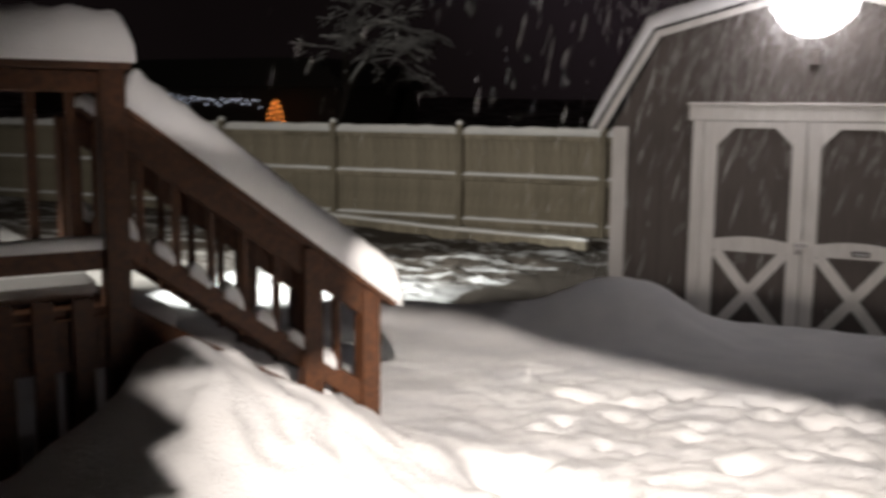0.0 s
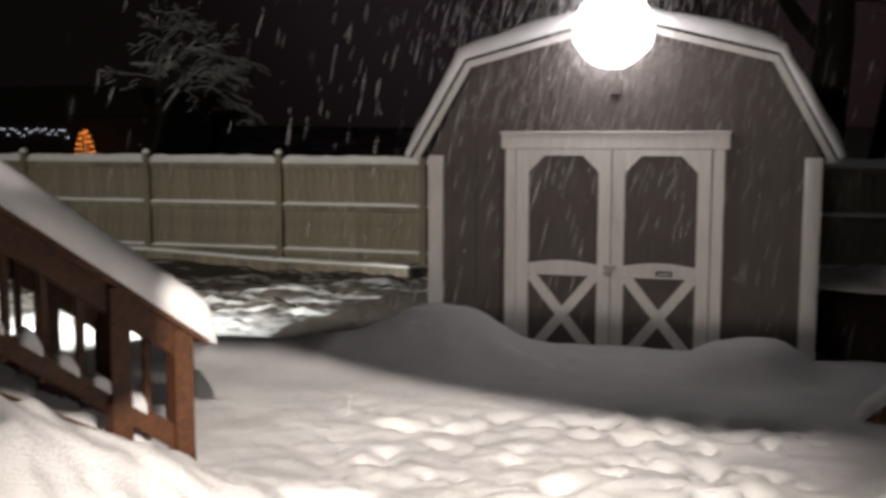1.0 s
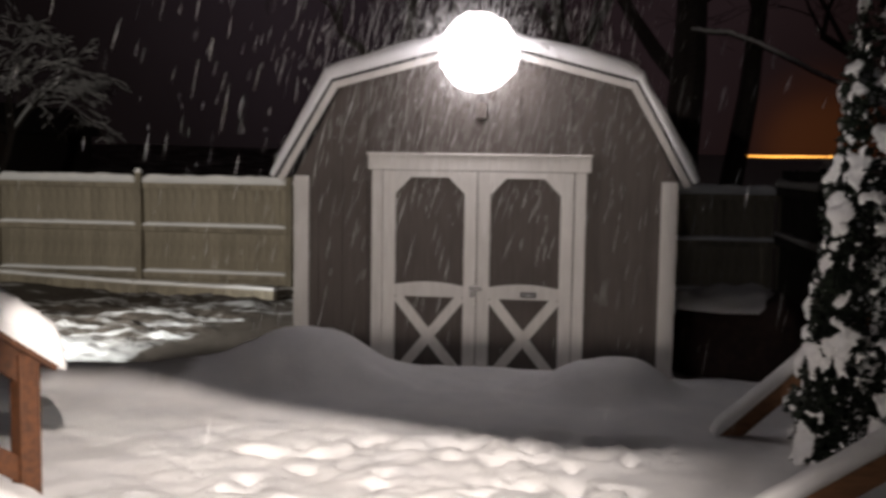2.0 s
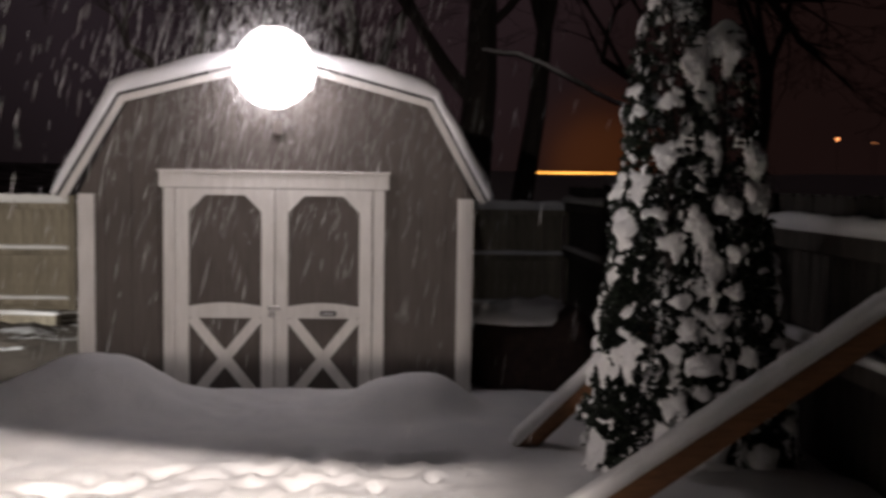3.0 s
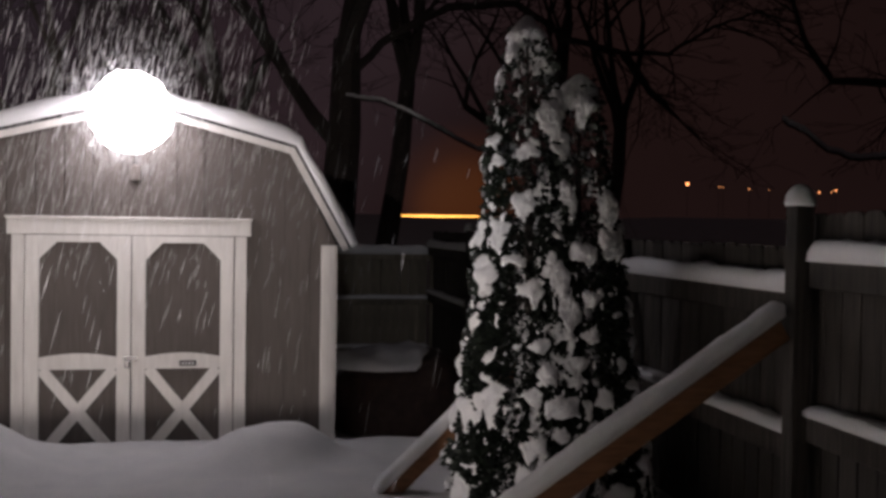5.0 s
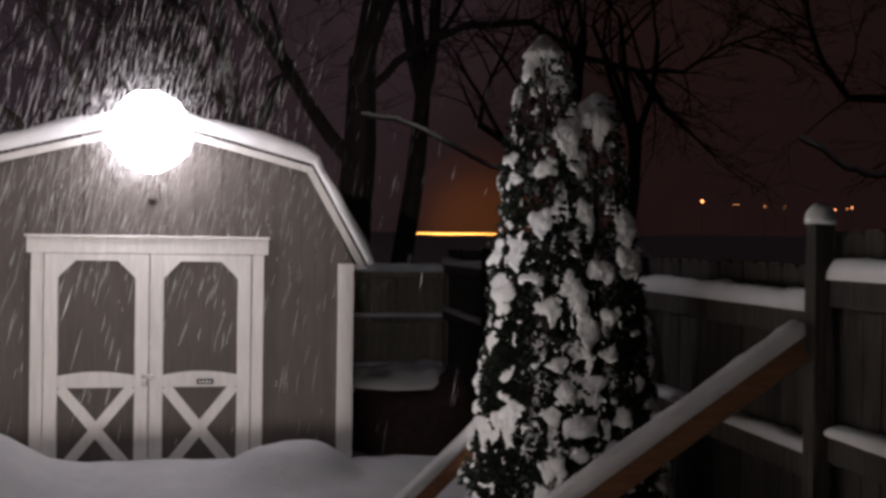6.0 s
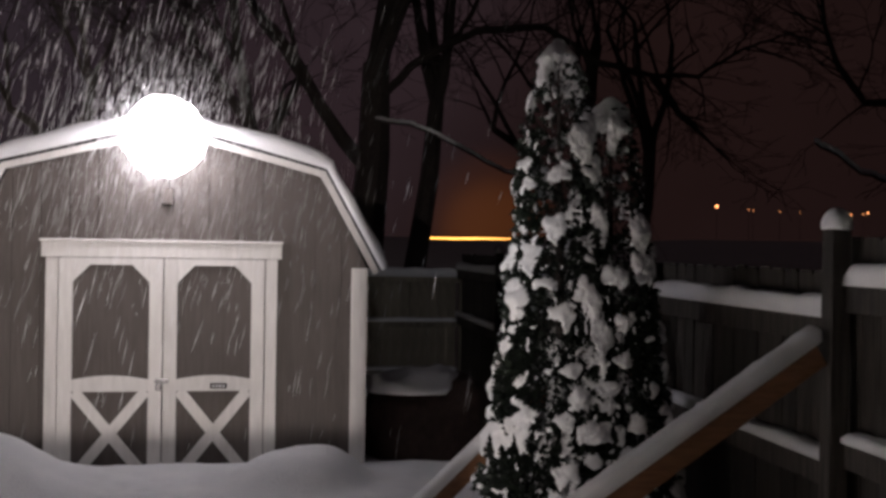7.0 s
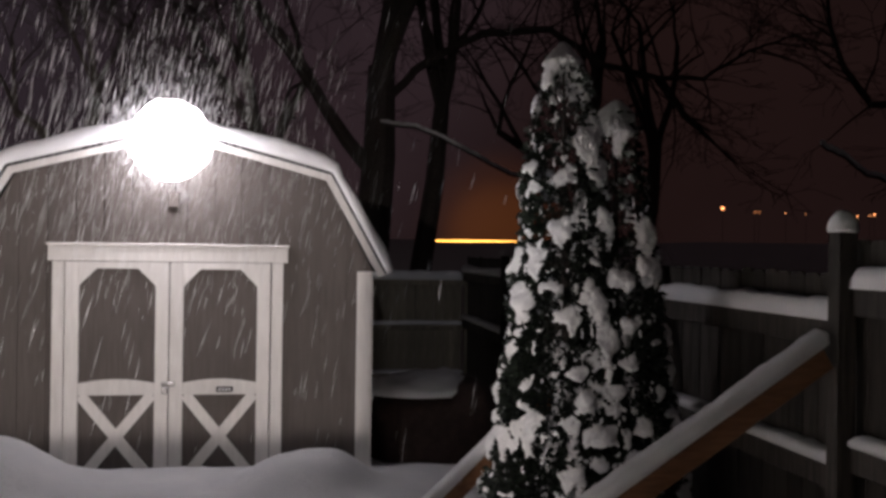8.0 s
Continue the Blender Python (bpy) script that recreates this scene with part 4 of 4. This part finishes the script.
def build_tree(x, y, high, rad, seed, lean=(0, 0, 1), depth=5, snowy=False, droop=0.0, label="bare dark tree behind the fence", min_rad=0.007, bough=(), limbs=()):
    z = ground_at(x, y) - 0.2
    tree = thing("bare_tree", label, "tree", pose(x, y, z), "trees behind the fences")
    rng = random.Random(seed)
    bm, sm, tm = bmesh.new(), bmesh.new(), bmesh.new()
    d = Vector(lean).normalized()
    tube(tm, [(0, 0, -0.2), d * (high * 0.3), d * (high * 0.7) + Vector((0.06, 0, 0)), d * high], [rad * 1.35, rad, rad * 0.85, rad * 0.7], 9)
    part("trunk", tm, BARK, tree)
    for k in range(4):
        nd = (d + Vector((rng.uniform(-1, 1), rng.uniform(-1, 1), rng.uniform(-0.2, 0.7))) * 0.8).normalized()
        grow(bm, rng, d * high * (0.99 if k < 2 else rng.uniform(0.6, 0.95)), nd, high * rng.uniform(0.55, 0.75), rad * rng.uniform(0.4, 0.6), depth - 1, sm if snowy else None, droop, 0.75, min_rad)
    for way in limbs:  # long crooked limbs, twigs all along them
        ends = [Vector(p) - Vector((x, y, z)) for p in way]
        pts = [p + (q - p) * (k / 4) + Vector((0, 0, 0.10 * noise.noise(((p.x + k) * 1.7, 4, 0)))) for p, q in zip(ends, ends[1:]) for k in range(4)] + [ends[-1]]
        tube(bm, pts, [0.085 - 0.065 * k / len(pts) for k in range(len(pts))], 6)
        for k in range(2, len(pts)):
            nd = ((pts[k] - pts[k - 1]).normalized() * 0.7 + Vector((rng.uniform(-0.5, 0.5), rng.uniform(-0.6, 0.6), rng.uniform(-0.9, 0.6)))).normalized()
            grow(bm, rng, pts[k], nd, rng.uniform(0.5, 1.2), 0.022, 3, None, 0.2, 0.75, 0.005)
    tagged(part("crown", bm, BARK, tree, "bare limbs and twigs"), kind="stuff")
    if bough:
        ends = [Vector(p) - Vector((x, y, z)) for p in bough]
        pts = [p + (q - p) * (k / 4) + Vector((0, 0, 0.07 * noise.noise(((p.x + k) * 2.3, 1, 0)))) for p, q in zip(ends, ends[1:]) for k in range(4)] + [ends[-1]]
        bm = bmesh.new()
        tube(bm, pts, [0.032 - 0.018 * k / len(pts) for k in range(len(pts))], 6)
        limb = part("bough", bm, BARK, tree)
        bm = bmesh.new()
        for p, q in zip(pts, pts[1:]):
            snow_bar(p + Vector((0, 0, 0.018)), q + Vector((0, 0, 0.018)), 0.06, 0.055, 0.5, p.x, 0.05, 0.02, bm)
        part("bough_snow", bm, SNOW, limb, "", True)
    if snowy:
        part("branch_snow", sm, SNOW, tree, "thin snow on the twigs")
    else:
        sm.free()


build_tree(-13.6, 21.0, 2.3, 0.10, 5, (0.4, 0, 1), 6, True, 0.6, "small bare tree with snow on drooping twigs", 0.012)
build_tree(7.6, 19.0, 4.2, 0.24, 8, (0.20, 0, 1), 7)
build_tree(9.9, 20.0, 4.6, 0.20, 21, (0.1, 0, 1), 7)
build_tree(3.15, 16.0, 5.6, 0.36, 33, (0.05, 0, 1), 7, bough=((3.32, 15.9, 4.07), (3.93, 15.0, 3.94), (4.58, 15.0, 3.67), (5.32, 15.0, 3.29), (6.04, 15.0, 3.02), (6.5, 15.0, 2.97)),
           limbs=(((3.5, 16.0, 4.5), (4.2, 15.6, 5.2), (5.07, 14.6, 5.55), (6.09, 14.0, 5.54), (7.06, 14.0, 4.98), (8.04, 14.0, 4.79), (8.87, 14.0, 4.82), (9.71, 14.0, 5.33), (10.4, 14.0, 5.6)),
                  ((8.04, 14.0, 4.79), (8.55, 14.0, 4.15), (9.1, 14.0, 3.69))))
build_tree(4.1, 16.8, 5.0, 0.22, 36, (0.12, 0, 1), 7)
build_tree(1.6, 17.2, 4.4, 0.24, 41, (-0.1, 0, 1), 7)
build_tree(-1.5, 17.0, 3.4, 0.24, 35, (-0.2, 0, 1), 7)
build_tree(19.5, 18.5, 4.4, 0.18, 52, (-0.3, 0, 1), 7)
build_tree(12.2, 9.0, 4.0, 0.16, 61, (-0.05, 0, 1), 7, bough=((12.1, 9.0, 3.9), (11.0, 9.0, 3.2), (10.2, 9.0, 2.85), (9.71, 9.0, 2.71), (9.18, 9.0, 2.67), (8.84, 9.0, 2.77), (8.53, 9.0, 2.96), (8.22, 9.0, 3.12)),
           limbs=(((12.1, 9.0, 3.8), (11.4, 10.5, 3.9), (10.79, 12.0, 4.15), (10.32, 12.0, 4.7), (10.08, 12.0, 5.33), (9.99, 12.0, 6.1)),))


# ---- lights in the distance ----
def small_ball(radius):
    bm = bmesh.new()
    bmesh.ops.create_icosphere(bm, subdivisions=2, radius=radius)
    return bm


def build_far_lights():
    for x, z, r in ((58.5, 7.9, 0.22), (63.0, 7.55, 0.06), (63.6, 7.5, 0.05), (67.4, 7.4, 0.07), (70.3, 7.4, 0.04), (74.9, 7.5, 0.04), (77.7, 7.2, 0.11), (79.5, 7.3, 0.07), (80.2, 7.5, 0.12)):
        lamp = thing("street_lamp", "far street lamp glowing orange on its pole", "street lamp", pose(x, 120, 0), "street lamps")
        bm = bmesh.new()
        tube(bm, [(0, 0, -3), (0, 0, z - r)], [0.03, 0.02], 6)
        part("pole", bm, BLACK, lamp)
        bm = small_ball(r)
        bmesh.ops.translate(bm, vec=(0, 0, z), verts=bm.verts)
        part("lamp_head", bm, FAR_LAMP, lamp, "", True)


build_far_lights()


def build_light_string():
    string = thing("light_string", "string of small cold white lights along eaves", "string lights", pose(0, 0, 0))
    rng = random.Random(3)
    ball = small_ball(0.027)
    me = shared_mesh(ball, "bulb", BULB)
    a, b = Vector((-27.6, 28.96, 2.26)), Vector((-21.6, 28.96, 1.99))
    wire = bmesh.new()
    pts = [a + (b - a) * (k / 20) + Vector((0, 0, -0.12 * math.sin(math.pi * (k % 5) / 5))) for k in range(21)]
    tube(wire, pts, [0.012] * 21, 4)
    part("wire", wire, BLACK, string)
    for k in range(38):
        p = a + (b - a) * (k / 37) + Vector((0, 0, -0.12 + 0.16 * rng.uniform(-1, 1)))
        piece("bulb", me, string, Matrix.Translation(p))
    house = thing("neighbour_house", "dark neighbouring house in the night", "house", pose(-26, 32, 0.2))
    part("wall", box((16, 6, 2.6), pose(0, 0, 1.0), 0.02), BARK, house)
    part("roof", prism([(-8.5, 2.32), (8.5, 2.32), (7.0, 3.4), (-7.0, 3.4)], -3.4, 3.4), SHINGLE, house)


build_light_string()


def build_lit_tree():
    tree = thing("lit_shrub", "small conical shrub wound with amber lights", "shrub", pose(-20.2, 28, ground_at(-20.2, 28) - 0.25) @ Matrix.Diagonal((0.85, 0.85, 0.95, 1)))
    bm = bmesh.new()
    rng = random.Random(9)
    for k in range(500):
        z = 0.1 + 1.3 * rng.random()
        r = 0.36 * (1 - (z / 1.45) ** 2) + 0.04
        a = rng.random() * 6.28
        p = Vector((r * math.cos(a), r * math.sin(a), z))
        q = p + Vector((math.cos(a), math.sin(a), 0.4)) * 0.12
        s = Vector((-math.sin(a), math.cos(a), 0)) * 0.05
        bm.faces.new([bm.verts.new(v) for v in (p - s, p + s, q)])
    part("crown", bm, LEAF, tree)
    me = shared_mesh(small_ball(0.034), "bulb", AMBER)
    for k in range(70):
        t = k / 69
        z = 0.2 + 1.2 * t
        r = 0.38 * (1 - (z / 1.5) ** 2) + 0.05
        piece("bulb", me, tree, pose(r * math.cos(t * 40), r * math.sin(t * 40), z))


build_lit_tree()


# ---- house behind the camera ----
def build_house():
    house = thing("house", "plain sided house wall facing the yard", "house", pose(0, 0, 0))
    part("wall", box((15, 0.2, 4.2), pose(2.5, -3.32, 1.9), 0.01), HOUSE, house)


build_house()


# ---- falling snow ----
def build_falling_snow():
    rng = random.Random(77)
    verts, faces = [], []
    fall = Vector((-0.22, -0.05, -1.0)).normalized()
    for k in range(4600):
        if k > 1100:
            p = Vector((rng.gauss(0.845, 0.50), rng.uniform(4.2, 5.25), rng.gauss(2.45, 0.46)))
        elif k % 5:
            p = Vector((rng.gauss(0.85, 1.1), rng.uniform(3.0, 5.2), rng.gauss(2.4, 0.9)))
        else:
            p = Vector((rng.uniform(-3.0, 2.6), rng.uniform(1.6, 5.0), rng.uniform(0.3, 4.2)))
        if k >= 3500:  # extra flakes ringing the lamp, added in place of its soft glow
            turn, tilt, away = rng.uniform(0, 6.283), rng.uniform(-1, 1), 0.30 + abs(rng.gauss(0, 0.14))
            flat = math.sqrt(1 - tilt * tilt)
            p = Vector((0.845 + away * flat * math.cos(turn), SY - 0.32 - abs(away * flat * math.sin(turn)), 2.52 + away * tilt))
        if p.z < 0.3:
            continue
        d = (fall + Vector((rng.uniform(-1, 1), rng.uniform(-1, 1), 0)) * 0.10).normalized()
        u = d.orthogonal().normalized(); v = d.cross(u)
        long, r = (rng.uniform(0.025, 0.10), rng.uniform(0.0009, 0.0018)) if k <= 1100 else (rng.choice((0.02, 0.03, 0.05, 0.08, 0.14)) * rng.uniform(0.6, 1.3), rng.uniform(0.0004, 0.0013))
        if k >= 3500:
            long, r = rng.uniform(0.015, 0.06), rng.uniform(0.0012, 0.0030)
        b0 = len(verts)
        verts += [(p - d * long)[:], (p + u * r)[:], (p + (v * 0.87 - u * 0.5) * r)[:], (p - (v * 0.87 + u * 0.5) * r)[:], (p + d * long)[:]]
        for i, j in ((1, 2), (2, 3), (3, 1)):
            faces += [(b0, b0 + i, b0 + j), (b0 + 4, b0 + j, b0 + i)]
    me = bpy.data.meshes.new("falling_snow")
    me.from_pydata(verts, [], faces)
    me.materials.append(SNOW)
    tagged(new("falling_snow", me), "fine flakes of falling snow in the lamp light", "snow", kind="stuff")


build_falling_snow()
